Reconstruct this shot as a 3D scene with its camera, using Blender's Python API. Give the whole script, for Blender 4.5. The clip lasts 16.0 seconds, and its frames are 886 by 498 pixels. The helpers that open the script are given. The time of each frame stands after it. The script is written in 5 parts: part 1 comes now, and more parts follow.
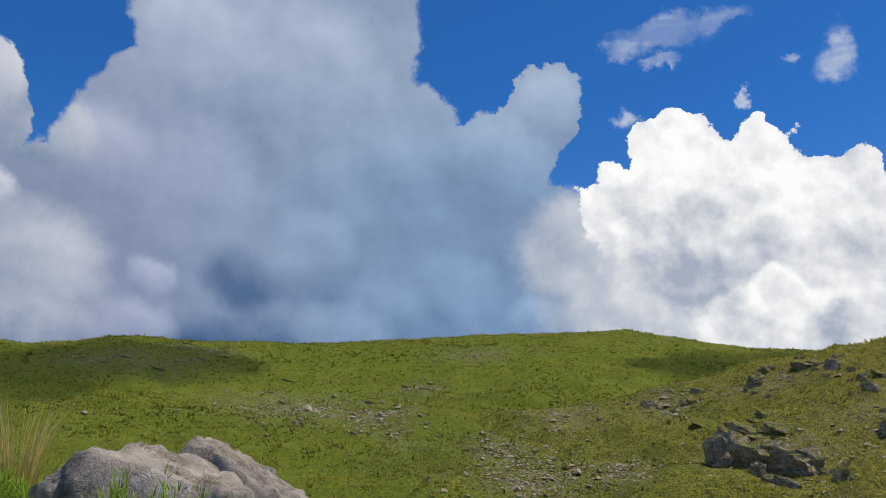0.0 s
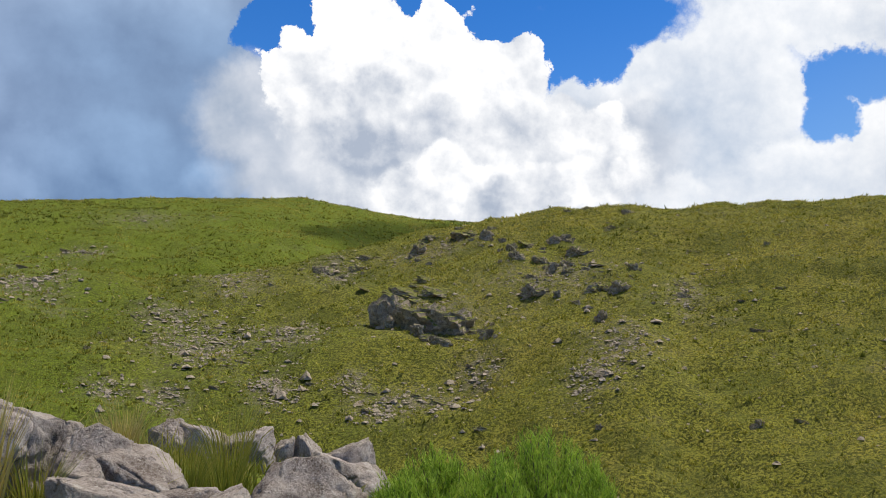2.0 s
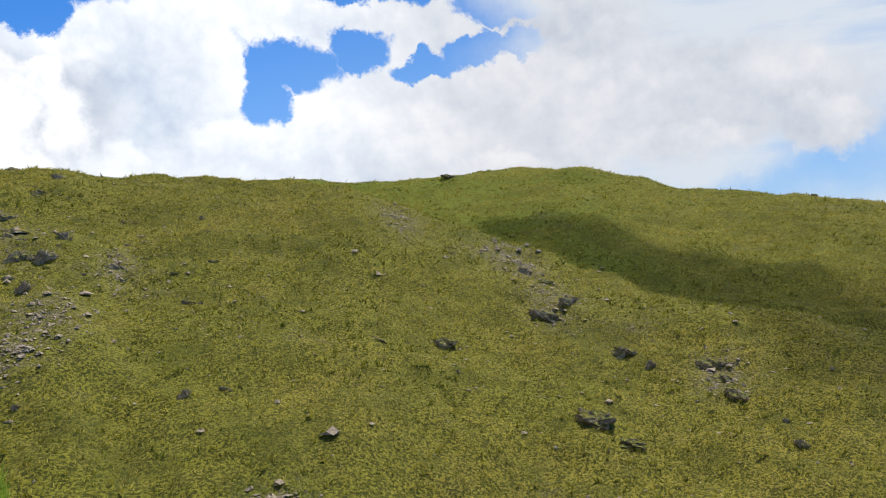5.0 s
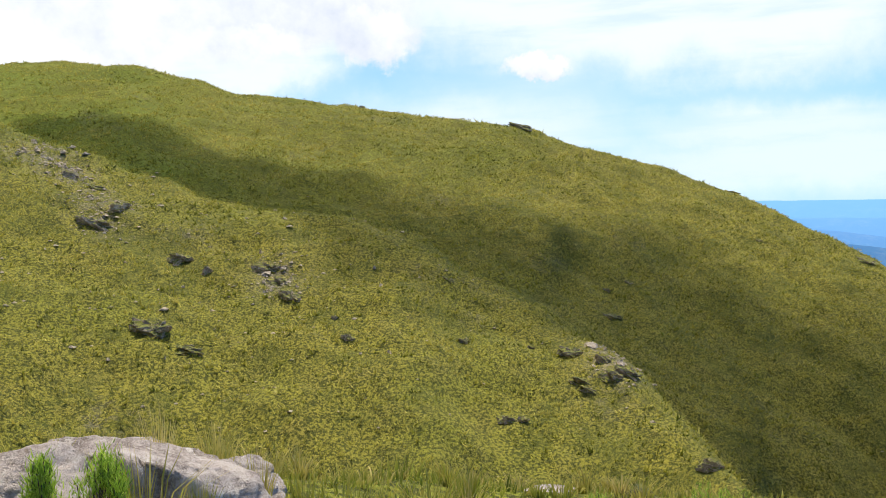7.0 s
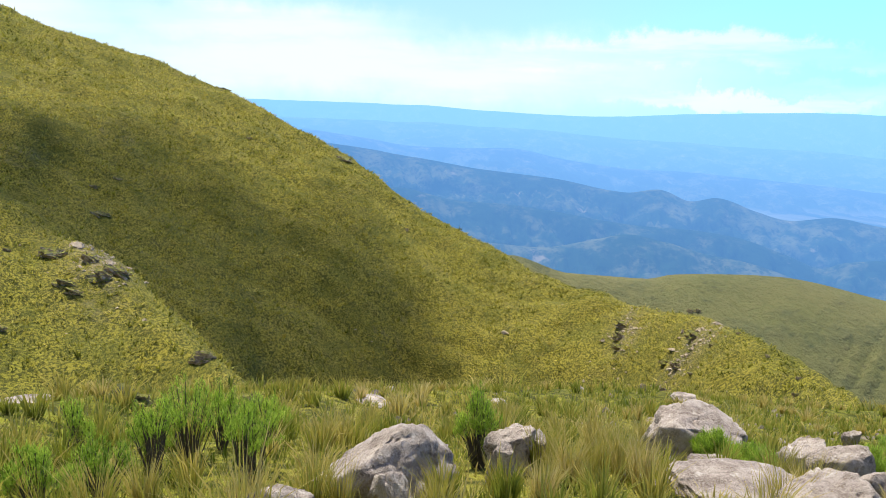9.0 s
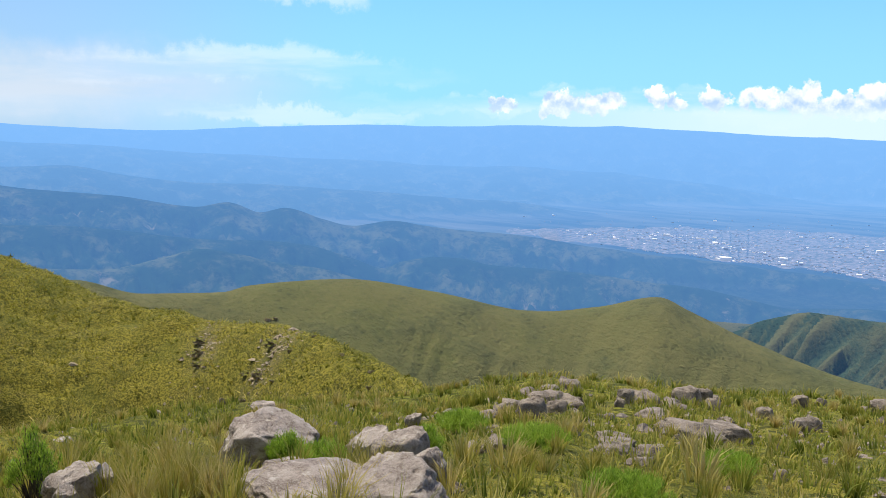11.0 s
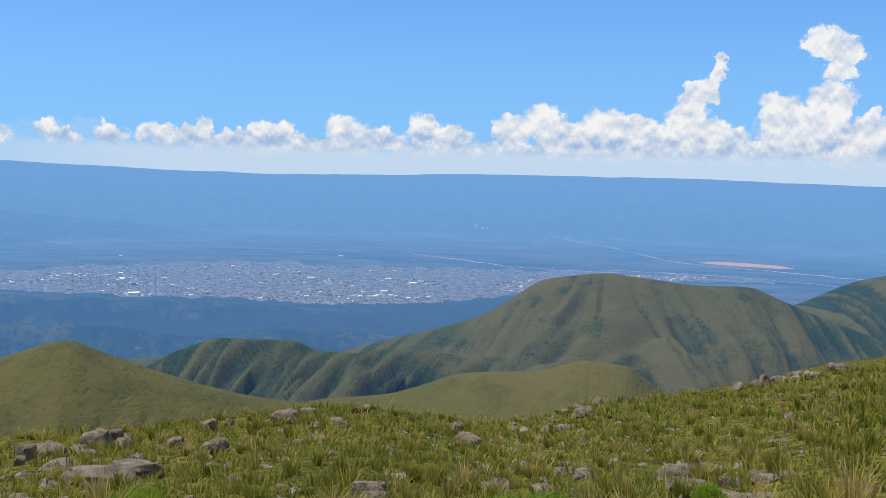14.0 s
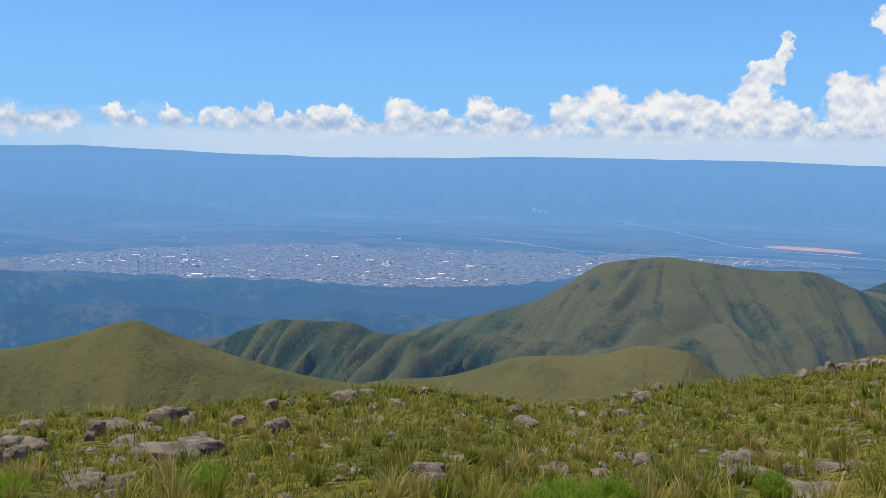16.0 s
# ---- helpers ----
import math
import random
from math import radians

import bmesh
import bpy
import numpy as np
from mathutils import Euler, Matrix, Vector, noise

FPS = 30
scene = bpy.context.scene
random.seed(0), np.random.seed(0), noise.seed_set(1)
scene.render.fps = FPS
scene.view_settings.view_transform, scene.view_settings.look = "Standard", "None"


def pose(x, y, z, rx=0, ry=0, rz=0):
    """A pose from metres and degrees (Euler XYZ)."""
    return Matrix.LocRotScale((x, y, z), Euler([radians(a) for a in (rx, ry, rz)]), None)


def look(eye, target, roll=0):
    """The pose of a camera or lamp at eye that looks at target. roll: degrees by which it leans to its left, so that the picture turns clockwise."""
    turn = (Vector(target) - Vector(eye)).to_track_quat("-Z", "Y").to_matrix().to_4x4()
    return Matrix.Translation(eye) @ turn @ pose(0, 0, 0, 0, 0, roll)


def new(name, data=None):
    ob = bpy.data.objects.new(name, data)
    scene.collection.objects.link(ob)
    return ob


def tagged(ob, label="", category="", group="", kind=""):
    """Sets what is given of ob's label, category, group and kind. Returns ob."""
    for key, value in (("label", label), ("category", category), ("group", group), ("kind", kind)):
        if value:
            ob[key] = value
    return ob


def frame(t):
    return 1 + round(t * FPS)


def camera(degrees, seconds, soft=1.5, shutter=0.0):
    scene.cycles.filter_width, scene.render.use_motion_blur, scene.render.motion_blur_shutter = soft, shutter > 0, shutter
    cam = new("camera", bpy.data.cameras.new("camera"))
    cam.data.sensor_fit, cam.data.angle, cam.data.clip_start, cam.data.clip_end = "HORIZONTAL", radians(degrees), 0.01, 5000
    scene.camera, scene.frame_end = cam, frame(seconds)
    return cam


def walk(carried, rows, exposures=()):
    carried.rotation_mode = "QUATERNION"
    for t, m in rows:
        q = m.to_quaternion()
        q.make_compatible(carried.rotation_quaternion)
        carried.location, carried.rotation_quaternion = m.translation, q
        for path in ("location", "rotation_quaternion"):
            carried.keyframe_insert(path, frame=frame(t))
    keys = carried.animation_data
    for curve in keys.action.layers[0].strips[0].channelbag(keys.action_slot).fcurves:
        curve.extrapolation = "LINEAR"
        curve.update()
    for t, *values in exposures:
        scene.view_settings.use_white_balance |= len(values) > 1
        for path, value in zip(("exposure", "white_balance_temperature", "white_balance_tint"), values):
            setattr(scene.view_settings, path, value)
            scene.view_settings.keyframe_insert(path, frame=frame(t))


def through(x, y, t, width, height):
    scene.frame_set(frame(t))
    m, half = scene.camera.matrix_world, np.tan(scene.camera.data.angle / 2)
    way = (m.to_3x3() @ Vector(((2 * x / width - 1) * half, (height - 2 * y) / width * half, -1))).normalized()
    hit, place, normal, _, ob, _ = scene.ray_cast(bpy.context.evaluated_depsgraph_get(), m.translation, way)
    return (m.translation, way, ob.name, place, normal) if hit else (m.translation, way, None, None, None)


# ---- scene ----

# ================= camera =================
EYE = 1.65          # the eye above the ground on which the filming person stands
ARM = 0.40          # the camera swings round the body at arm's length
cam = camera(52.2, 16.0, soft=0.7)

# seconds, bearing (clockwise from +y), pitch, roll, in degrees
TURN = [
    (0.0, 1.46, 14.53, 0.65),
    (0.5, 5.82, 11.52, 0.19),
    (1.0, 10.21, 9.10, -0.22),
    (1.5, 15.80, 7.31, -0.64),
    (2.0, 22.00, 6.11, -0.72),
    (2.5, 28.07, 5.54, -0.56),
    (3.0, 33.95, 5.52, -0.27),
    (3.5, 39.58, 5.67, -0.29),
    (3.7, 41.77, 5.68, -0.31),
    (5.8, 66.70, 1.23, -1.63),
    (6.0, 69.36, 0.54, -1.58),
    (6.5, 76.44, -1.16, -1.55),
    (7.0, 83.94, -2.93, -1.60),
    (7.5, 91.87, -4.71, -1.20),
    (8.0, 100.00, -6.47, -0.51),
    (8.5, 107.90, -8.13, 0.42),
    (9.0, 115.37, -9.58, 1.32),
    (9.2, 118.26, -9.90, 1.62),
    (11.3, 146.69, -8.01, 0.49),
    (11.5, 149.90, -8.01, 0.09),
    (12.0, 158.57, -8.18, -0.24),
    (12.5, 168.14, -7.98, -0.07),
    (13.0, 175.92, -7.26, 0.52),
    (13.5, 178.98, -6.16, 1.14),
    (14.0, 178.70, -5.30, 1.25),
    (14.5, 177.81, -4.81, 1.25),
    (15.0, 176.91, -4.71, 1.22),
    (15.5, 175.98, -5.12, 1.22),
    (16.0, 175.05, -6.44, 1.07),
]


def bearing(az, r, z=0.0):
    a = radians(az)
    return Vector((r * math.sin(a), r * math.cos(a), z))


def view(az, pitch, roll):
    eye = bearing(az, ARM, EYE)
    p = radians(pitch)
    return look(eye, eye + bearing(az, math.cos(p), math.sin(p)), roll)


walk(cam, [(t, view(a, p, r)) for t, a, p, r in TURN],
     exposures=[(0.0, -0.18), (1.0, -0.02), (2.5, 0.05), (3.5, -0.12), (5.8, 0.48), (8.0, 0.74), (9.2, 0.82), (11.4, 0.28), (12.5, 0.25), (13.2, 0.0), (14.0, -0.16), (16.0, -0.18)])

# ================= world, sun =================
SUN_AZ, SUN_EL = 92.0, 66.0


class Net:
    """Short spelling for node trees."""

    def __init__(self, tree):
        self.t = tree
        tree.nodes.clear()


    def link(self, v, socket):
        if isinstance(v, bpy.types.NodeSocket):
            self.t.links.new(v, socket)
        else:
            socket.default_value = v

    def math(self, op, a, b=0.0, clamp=False):
        n = self.t.nodes.new("ShaderNodeMath")
        n.operation, n.use_clamp = op, clamp
        self.link(a, n.inputs[0])
        self.link(b, n.inputs[1])
        return n.outputs[0]

    def vec(self, op, a, b=None, scale=None):
        n = self.t.nodes.new("ShaderNodeVectorMath")
        n.operation = op
        self.link(a, n.inputs[0])
        if b is not None:
            self.link(b, n.inputs[1])
        if scale is not None:
            self.link(scale, n.inputs[3])
        return n.outputs[1] if op in ("LENGTH", "DISTANCE", "DOT_PRODUCT") else n.outputs[0]

    def noise(self, vector, scale, detail=4.0, rough=0.55, color=False, distortion=0.0, lac=2.0):
        n = self.t.nodes.new("ShaderNodeTexNoise")
        self.link(vector, n.inputs["Vector"])
        n.inputs["Scale"].default_value = scale
        n.inputs["Detail"].default_value = detail
        n.inputs["Roughness"].default_value = rough
        n.inputs["Lacunarity"].default_value = lac
        n.inputs["Distortion"].default_value = distortion
        return n.outputs["Color" if color else "Fac"]

    def voronoi(self, vector, scale, feature="F1", smooth=0.0, out="Distance"):
        n = self.t.nodes.new("ShaderNodeTexVoronoi")
        n.feature = feature
        self.link(vector, n.inputs["Vector"])
        n.inputs["Scale"].default_value = scale
        if feature == "SMOOTH_F1":
            n.inputs["Smoothness"].default_value = smooth
        return n.outputs[out]

    def ramp(self, fac, lo, hi, a=0.0, b=1.0, smooth=True):
        n = self.t.nodes.new("ShaderNodeMapRange")
        n.interpolation_type = "SMOOTHSTEP" if smooth else "LINEAR"
        n.clamp = True
        for k, v in (("Value", fac), ("From Min", lo), ("From Max", hi), ("To Min", a), ("To Max", b)):
            self.link(v, n.inputs[k])
        return n.outputs[0]

    def mix(self, fac, a, b, blend="MIX"):
        n = self.t.nodes.new("ShaderNodeMix")
        n.data_type, n.blend_type = "RGBA", blend
        self.link(fac, n.inputs[0])
        self.link(a, n.inputs[6])
        self.link(b, n.inputs[7])
        return n.outputs[2]


def rgb(r, g, b):
    return (r, g, b, 1.0)


world = bpy.data.worlds.new("world")
scene.world = world
world.use_nodes = True
w = Net(world.node_tree)
sky = w.t.nodes.new("ShaderNodeTexSky")
sky.sky_type = "NISHITA"
sky.sun_disc = False
sky.sun_elevation, sky.sun_rotation = radians(SUN_EL), radians(SUN_AZ)
sky.altitude, sky.air_density, sky.dust_density, sky.ozone_density = 1900, 1.0, 0.6, 1.6
SKY = 0.080
coord = w.t.nodes.new("ShaderNodeTexCoord").outputs["Generated"]
way = w.vec("NORMALIZE", coord)
sep = w.t.nodes.new("ShaderNodeSeparateXYZ")
w.link(way, sep.inputs[0])
az = w.math("MULTIPLY", w.math("ARCTAN2", sep.outputs[0], sep.outputs[1]), 180 / math.pi)
az = w.math("ADD", az, w.math("MULTIPLY", w.math("LESS_THAN", az, -100.0), 360.0))
el = w.math("MULTIPLY", w.math("ARCSINE", sep.outputs[2]), 180 / math.pi)


def combine(x, y):
    n = w.t.nodes.new("ShaderNodeCombineXYZ")
    w.link(x, n.inputs[0])
    w.link(y, n.inputs[1])
    return n.outputs[0]


flat = combine(az, el)
curl = w.vec("SUBTRACT", w.noise(way, 8.0, 10.0, 0.62, color=True), (0.5, 0.5, 0.5))
fine = w.vec("SUBTRACT", w.noise(way, 34.0, 8.0, 0.66, color=True), (0.5, 0.5, 0.5))
streaks = w.noise(w.vec("MULTIPLY", way, (1.0, 1.0, 7.0)), 5.0, 6.0, 0.55)
SUNWARD = bearing(SUN_AZ, 0.6, 0.8)


def puffs(at, scale):
    """Height of rounded billows."""
    return w.math("SUBTRACT", 1.0, w.voronoi(at, scale, "SMOOTH_F1", 0.45))


def relief(scale, step, warp):
    """Billows lit from the sun's side: above 0 on the lit flank, below on the other."""
    at = w.vec("ADD", way, w.vec("SCALE", curl, scale=warp))
    there = w.vec("ADD", at, tuple(c * step for c in SUNWARD))
    return w.math("SUBTRACT", puffs(at, scale), puffs(there, scale))


mid_relief, small_relief = relief(17.0, 0.014, 0.05), relief(42.0, 0.006, 0.03)
crisp = w.math("SUBTRACT", w.noise(way, 7.0, 9.0, 0.58), w.noise(w.vec("ADD", way, tuple(c * 0.030 for c in SUNWARD)), 7.0, 9.0, 0.58))
crisper = w.math("SUBTRACT", w.noise(way, 19.0, 7.0, 0.60), w.noise(w.vec("ADD", way, tuple(c * 0.013 for c in SUNWARD)), 19.0, 7.0, 0.60))
mottle = w.math("SUBTRACT", w.noise(way, 5.0, 5.0, 0.55), 0.5)
billow = w.math("SUBTRACT", puffs(w.vec("ADD", way, w.vec("SCALE", curl, scale=0.05)), 24.0), 0.62)


def bent(amount, small):
    return w.vec("ADD", flat, w.vec("ADD", w.vec("SCALE", curl, scale=amount), w.vec("SCALE", fine, scale=small)))


def heap(at, blobs):
    """How deep inside a heap of ellipses (bearing, elevation, half width, half height) a direction lies."""
    best = None
    for a, e, sx, sy in blobs:
        q = w.vec("MULTIPLY", at, (1 / sx, 1 / sy, 0.0))
        d = w.vec("DISTANCE", q, (a / sx, e / sy, 0.0))
        best = d if best is None else w.math("MINIMUM", best, d)
    return w.math("SUBTRACT", 1.0, best)


def total(first, *more):
    """first + the sum of (socket, weight)."""
    v = first
    for s, k in more:
        v = w.math("ADD", v, w.math("MULTIPLY", s, k))
    return w.math("ADD", v, 0.0, clamp=True)


# blue, paler towards the horizon
air = w.vec("SCALE", sky.outputs[0], scale=SKY)
tint = w.mix(1.0, air, w.mix(w.ramp(az, 35.0, 75.0), rgb(0.30, 1.0, 1.80), w.mix(w.ramp(az, 115.0, 140.0), rgb(0.44, 0.98, 1.50), rgb(0.38, 1.12, 2.15))), "MULTIPLY")
pale = w.ramp(el, -2.0, 25.0, 0.85, 0.0)
pale = w.math("MULTIPLY", pale, w.ramp(az, 20.0, 60.0, 0.25, 1.0))
heaven = w.mix(pale, tint, w.mix(w.ramp(az, 115.0, 140.0), rgb(0.36, 0.52, 0.70), rgb(0.30, 0.62, 1.05)))

# a high white veil on the bright side
veil = w.ramp(heap(bent(7.0, 1.0), [(98, 14, 26, 9), (74, 15, 17, 6.5), (82, 14.5, 16, 2.6), (70, 22, 14, 8), (68, 9, 14, 4)]), 0.0, 0.5)
veil = w.math("MULTIPLY", veil, w.ramp(streaks, 0.30, 0.55, 0.66, 0.97))
heaven = w.mix(veil, heaven, rgb(0.62, 0.67, 0.73))
low_veil = w.ramp(heap(bent(5.0, 0.8), [(110, 1.8, 30, 3.4), (86, 3.5, 16, 5.0), (104, 4.0, 14, 2.6)]), 0.0, 0.75)
low_veil = w.math("MULTIPLY", low_veil, w.ramp(streaks, 0.30, 0.55, 0.60, 0.92))
heaven = w.mix(low_veil, heaven, rgb(0.56, 0.64, 0.74))
wisp = w.math("MULTIPLY", w.ramp(heap(bent(7.0, 1.0), [(130, 3.0, 14, 1.3), (134, 0.1, 12, 0.7), (134, 7, 4, 1.2), (150, 1.0, 16, 0.9)]), 0.0, 0.5), w.ramp(streaks, 0.36, 0.62, 0.06, 0.36))
heaven = w.mix(wisp, heaven, rgb(0.85, 0.90, 0.97))

LIGHT_WAY = (0.42, 0.80, 0.0)


def lobes(under, at, rows, lit, dark, detail, soft=0.55, middle=0.50, slope=0.36):
    """Paint rounded heads of cloud (bearing, elevation, half width, half height, brightness), one before the other, each lit from above."""
    for a, e, sx, sy, tone in rows:
        q = w.vec("MULTIPLY", w.vec("SUBTRACT", at, (a, e, 0.0)), (1 / sx, 1 / sy, 0.0))
        shade = w.math("ADD", w.math("MULTIPLY", w.vec("DOT_PRODUCT", q, LIGHT_WAY), slope), middle + tone)
        shade = w.math("ADD", shade, detail, clamp=True)
        under = w.mix(w.ramp(w.vec("LENGTH", q), 1.0, 1.0 - soft), under, w.mix(shade, dark, lit))
    return under


# the big grey tower, rosy above and blue below
TOWER = [(-4, 18.36, 9.32, 6.45, 0.02), (-10.3, 24.6, 9.68, 7.17, 0.12), (-16, 26.64, 4.66, 3.58, 0.25), (5, 19.57, 5.38, 5.02, 0.06), (8.5, 23.88, 3.05, 2.69, 0.16), (-15.2, 17.59, 6.09, 5.38, 0.1), (-20.5, 19.36, 3.94, 3.23, 0.2), (-8.6, 8.78, 11.83, 1.97, -0.3), (-10.9, 12.35, 3.23, 2.69, -0.42), (-7.5, 14.3, 3.76, 3.58, 0.06), (1.7, 11.71, 3.94, 2.87, 0), (-2.6, 10.74, 3.58, 2.51, 0), (-5.1, 9.08, 3.94, 2.87, 0.12), (-18.1, 9.14, 3.23, 2.15, 0.16), (7.5, 10.11, 2.69, 1.79, 0.22), (-16.6, 12.31, 1.97, 1.43, 0.3)]
LEFT_HEAP = [(-26.6, 22.90, 2.51, 3.23, 0.22), (-23.3, 19.60, 3.41, 2.15, -0.05), (-25.8, 16.27, 1.61, 1.61, 0.2), (-23.6, 11.99, 5.38, 4.66, 0), (-24.0, 9.02, 4.30, 2.15, -0.2)]
grey = heap(bent(5.0, 1.4), [(-10, 28, 10, 9), (-13, 20, 10.5, 7), (-4, 18, 9, 8), (4, 18.5, 5, 5), (8.3, 23.5, 2.9, 3.0), (6, 20.5, 3.5, 3.5), (-12, 12, 14, 7), (0, 12, 11, 6), (6, 13.5, 6, 5.5), (-25, 13.5, 8, 6), (-29, 20, 4.5, 5.5), (-9, 35, 10, 6), (-50, 14, 20, 12), (-80, 18, 20, 14)])
g_detail = w.math("ADD", w.math("MULTIPLY", mottle, 0.7), w.math("ADD", w.math("MULTIPLY", mid_relief, 0.25), w.math("ADD", w.math("MULTIPLY", crisp, 0.6), w.math("MULTIPLY", crisper, 0.35))))
g_lit = w.mix(w.ramp(az, -24.0, 4.0), rgb(0.47, 0.51, 0.67), rgb(0.33, 0.49, 0.74))
g_lit = w.mix(w.ramp(el, 17.0, 27.0, 0.0, 0.75), g_lit, rgb(0.58, 0.67, 0.82))
g_dark = w.mix(w.ramp(el, 8.5, 15.0), rgb(0.065, 0.135, 0.29), rgb(0.14, 0.21, 0.36))
g_col = w.mix(total(0.45, (g_detail, 1.0)), g_dark, g_lit)
g_col = lobes(g_col, bent(3.5, 0.9), TOWER, g_lit, g_dark, g_detail)
g_col = lobes(g_col, bent(4.0, 1.6), LEFT_HEAP, rgb(0.78, 0.80, 0.86), rgb(0.20, 0.28, 0.43), g_detail, 0.6, 0.46, 0.45)
heaven = w.mix(w.ramp(grey, 0.0, 0.06), heaven, g_col)

# broken cloud on the bright side of the tower, with ragged blue holes
COVER_HEAPS = [(36, 9.0, 7, 4), (44, 9.0, 6, 3), (31.5, 14.14, 9.32, 6.81), (38.8, 15.98, 7.17, 8.6), (46, 9.55, 9.32, 3.94), (54.4, 10.29, 10.75, 5.38), (49.4, 18.42, 11.83, 2.87), (62.6, 13.68, 9.32, 8.24), (57.9, 16.11, 7.17, 7.17), (56.9, 12.66, 15.05, 5.02), (71.2, 12.42, 13.62, 4.3), (79.9, 10.37, 3.94, 2.15), (90.2, 8.14, 2.87, 0.93)]
HOLES = [(28.6, 18.95, 3.76, 2.22), (32.9, 20.15, 4.84, 2.22), (28.3, 17.09, 1.51, 1.36), (31.5, 17.74, 2.15, 1.25), (31.4, 23.52, 8.6, 3.23), (47.5, 15.1, 3.3, 1.72), (45.6, 13.01, 1.72, 1.51), (51.4, 16.21, 2.15, 1.36), (45, 14.84, 1.08, 1.43), (56.2, 15.09, 2.22, 0.9), (58.9, 15.95, 2.15, 1), (61.5, 16.64, 2.22, 0.9), (54.7, 20.28, 6.81, 1.29), (51.2, 20.14, 2.69, 0.9), (60.7, 18.89, 3.05, 1.29), (55.8, 22.16, 8.24, 2.22)]
HEADS = [(40.2, 14.58, 4.3, 6.45, -0.22), (49.4, 18.59, 5.73, 1.61, 0), (34.4, 14.55, 1.97, 1.51, 0.25), (31.5, 10.29, 5.38, 2.15, 0.12), (36.2, 9.1, 2.87, 1.43, 0.15), (54.4, 10.29, 9.32, 3.23, 0.02), (62.6, 13.03, 6.09, 3.58, 0.1), (47.4, 12.5, 1.61, 1, 0.25), (43.1, 10.31, 3.23, 1.79, 0.1), (63.8, 18.32, 3.94, 2.15, -0.12), (47.5, 12.25, 3.41, 1.97, 0.2), (62.6, 13.34, 5.73, 2.87, 0.08), (79.9, 10.71, 3.05, 1.79, 0.15), (61, 9.14, 3.41, 1.08, 0.2), (72.2, 9.78, 4.3, 1.43, 0.15), (90.2, 8.14, 2.69, 0.93, 0.2)]
broken = w.ramp(heap(bent(5.0, 2.0), COVER_HEAPS), -0.06, 0.30)
hole = w.ramp(w.math("ADD", heap(bent(3.6, 2.6), HOLES), w.math("MULTIPLY", billow, -0.5)), -0.10, 0.22)
b_detail = w.math("ADD", w.math("MULTIPLY", mottle, 0.8), w.math("ADD", w.math("MULTIPLY", mid_relief, 0.35), w.math("ADD", w.math("MULTIPLY", crisp, 1.3), w.math("MULTIPLY", crisper, 0.9))))
sunny = w.ramp(az, 44.0, 62.0)
B_LIT, B_DARK = w.mix(sunny, rgb(0.97, 0.98, 1.0), rgb(0.74, 0.745, 0.77)), w.mix(sunny, rgb(0.47, 0.56, 0.70), rgb(0.43, 0.48, 0.57))
b_col = w.mix(total(0.58, (b_detail, 1.0)), B_DARK, B_LIT)
b_col = lobes(b_col, bent(3.5, 1.8), HEADS, B_LIT, B_DARK, b_detail, 0.5, 0.60)
heaven = w.mix(w.math("MULTIPLY", broken, w.math("SUBTRACT", 1.0, hole)), heaven, b_col)
TATTERS = [(16.6, 27.41, 4.3, 1.22), (19.9, 27.85, 2.51, 0.79), (13.9, 26.81, 1.79, 0.93), (16.5, 25.75, 1.43, 0.5), (27.2, 25.14, 1.43, 1.79), (20.9, 23.27, 0.65, 0.43), (13.9, 22.39, 0.93, 0.79), (24.2, 25.24, 0.79, 0.43)]
tatter = heap(bent(4.0, 3.0), TATTERS)
heaven = w.mix(w.math("MULTIPLY", w.ramp(tatter, -0.05, 0.75), w.ramp(streaks, 0.35, 0.60, 0.25, 0.75)), heaven, rgb(0.68, 0.74, 0.84))

# the white cumulus: a soft foot, then the lit heap with its crisp cauliflower edge
CAULIFLOWER = [(18.3, 14.84, 6.81, 2.87, -0.4), (16.9, 20.97, 3.41, 2.69, 0.25), (21.3, 19.54, 3.41, 3.05, 0.2), (24.6, 17.18, 3.23, 2.69, 0.2), (14.9, 17.99, 3.94, 3.23, 0.15), (14.1, 15.07, 2.87, 1.79, 0), (18.6, 9.51, 5.02, 2.15, -0.1), (14.6, 10.68, 3.23, 1.97, -0.15), (17.6, 13.28, 5.38, 2.87, -0.35), (22.9, 11.11, 3.41, 2.51, 0.25), (28, 10.22, 3.94, 2.15, 0), (31.6, 13.52, 3.05, 2.15, 0.15), (34.7, 11.33, 2.51, 2.15, 0.15), (33, 9.07, 5.02, 1.79, -0.05), (20.1, 8.96, 4.3, 1.79, -0.05)]
foot = heap(bent(6.0, 1.5), [(14, 11, 8, 6), (10, 14, 5, 4), (22, 9, 15, 5), (33, 12, 6, 4.5)])
f_shade = total(0.40, (mid_relief, 0.6), (crisp, 1.8), (mottle, 1.6))
f_col = w.mix(f_shade, rgb(0.33, 0.41, 0.54), rgb(0.88, 0.89, 0.93))
heaven = w.mix(w.ramp(foot, 0.0, 0.55), heaven, f_col)
white_at = w.vec("ADD", bent(4.0, 2.2), combine(0.0, w.math("MULTIPLY", billow, -3.2)))
white = heap(white_at, [(17, 20, 3.2, 3.2), (21.5, 19, 3.4, 3.0), (25.5, 17, 3.8, 3), (13.5, 16.5, 3.3, 3.2), (19, 14, 7.5, 5.5), (26.5, 13, 5.5, 4), (25, 10.5, 8, 4), (31.5, 11.5, 4.5, 4), (22, 9, 12, 3.5)])
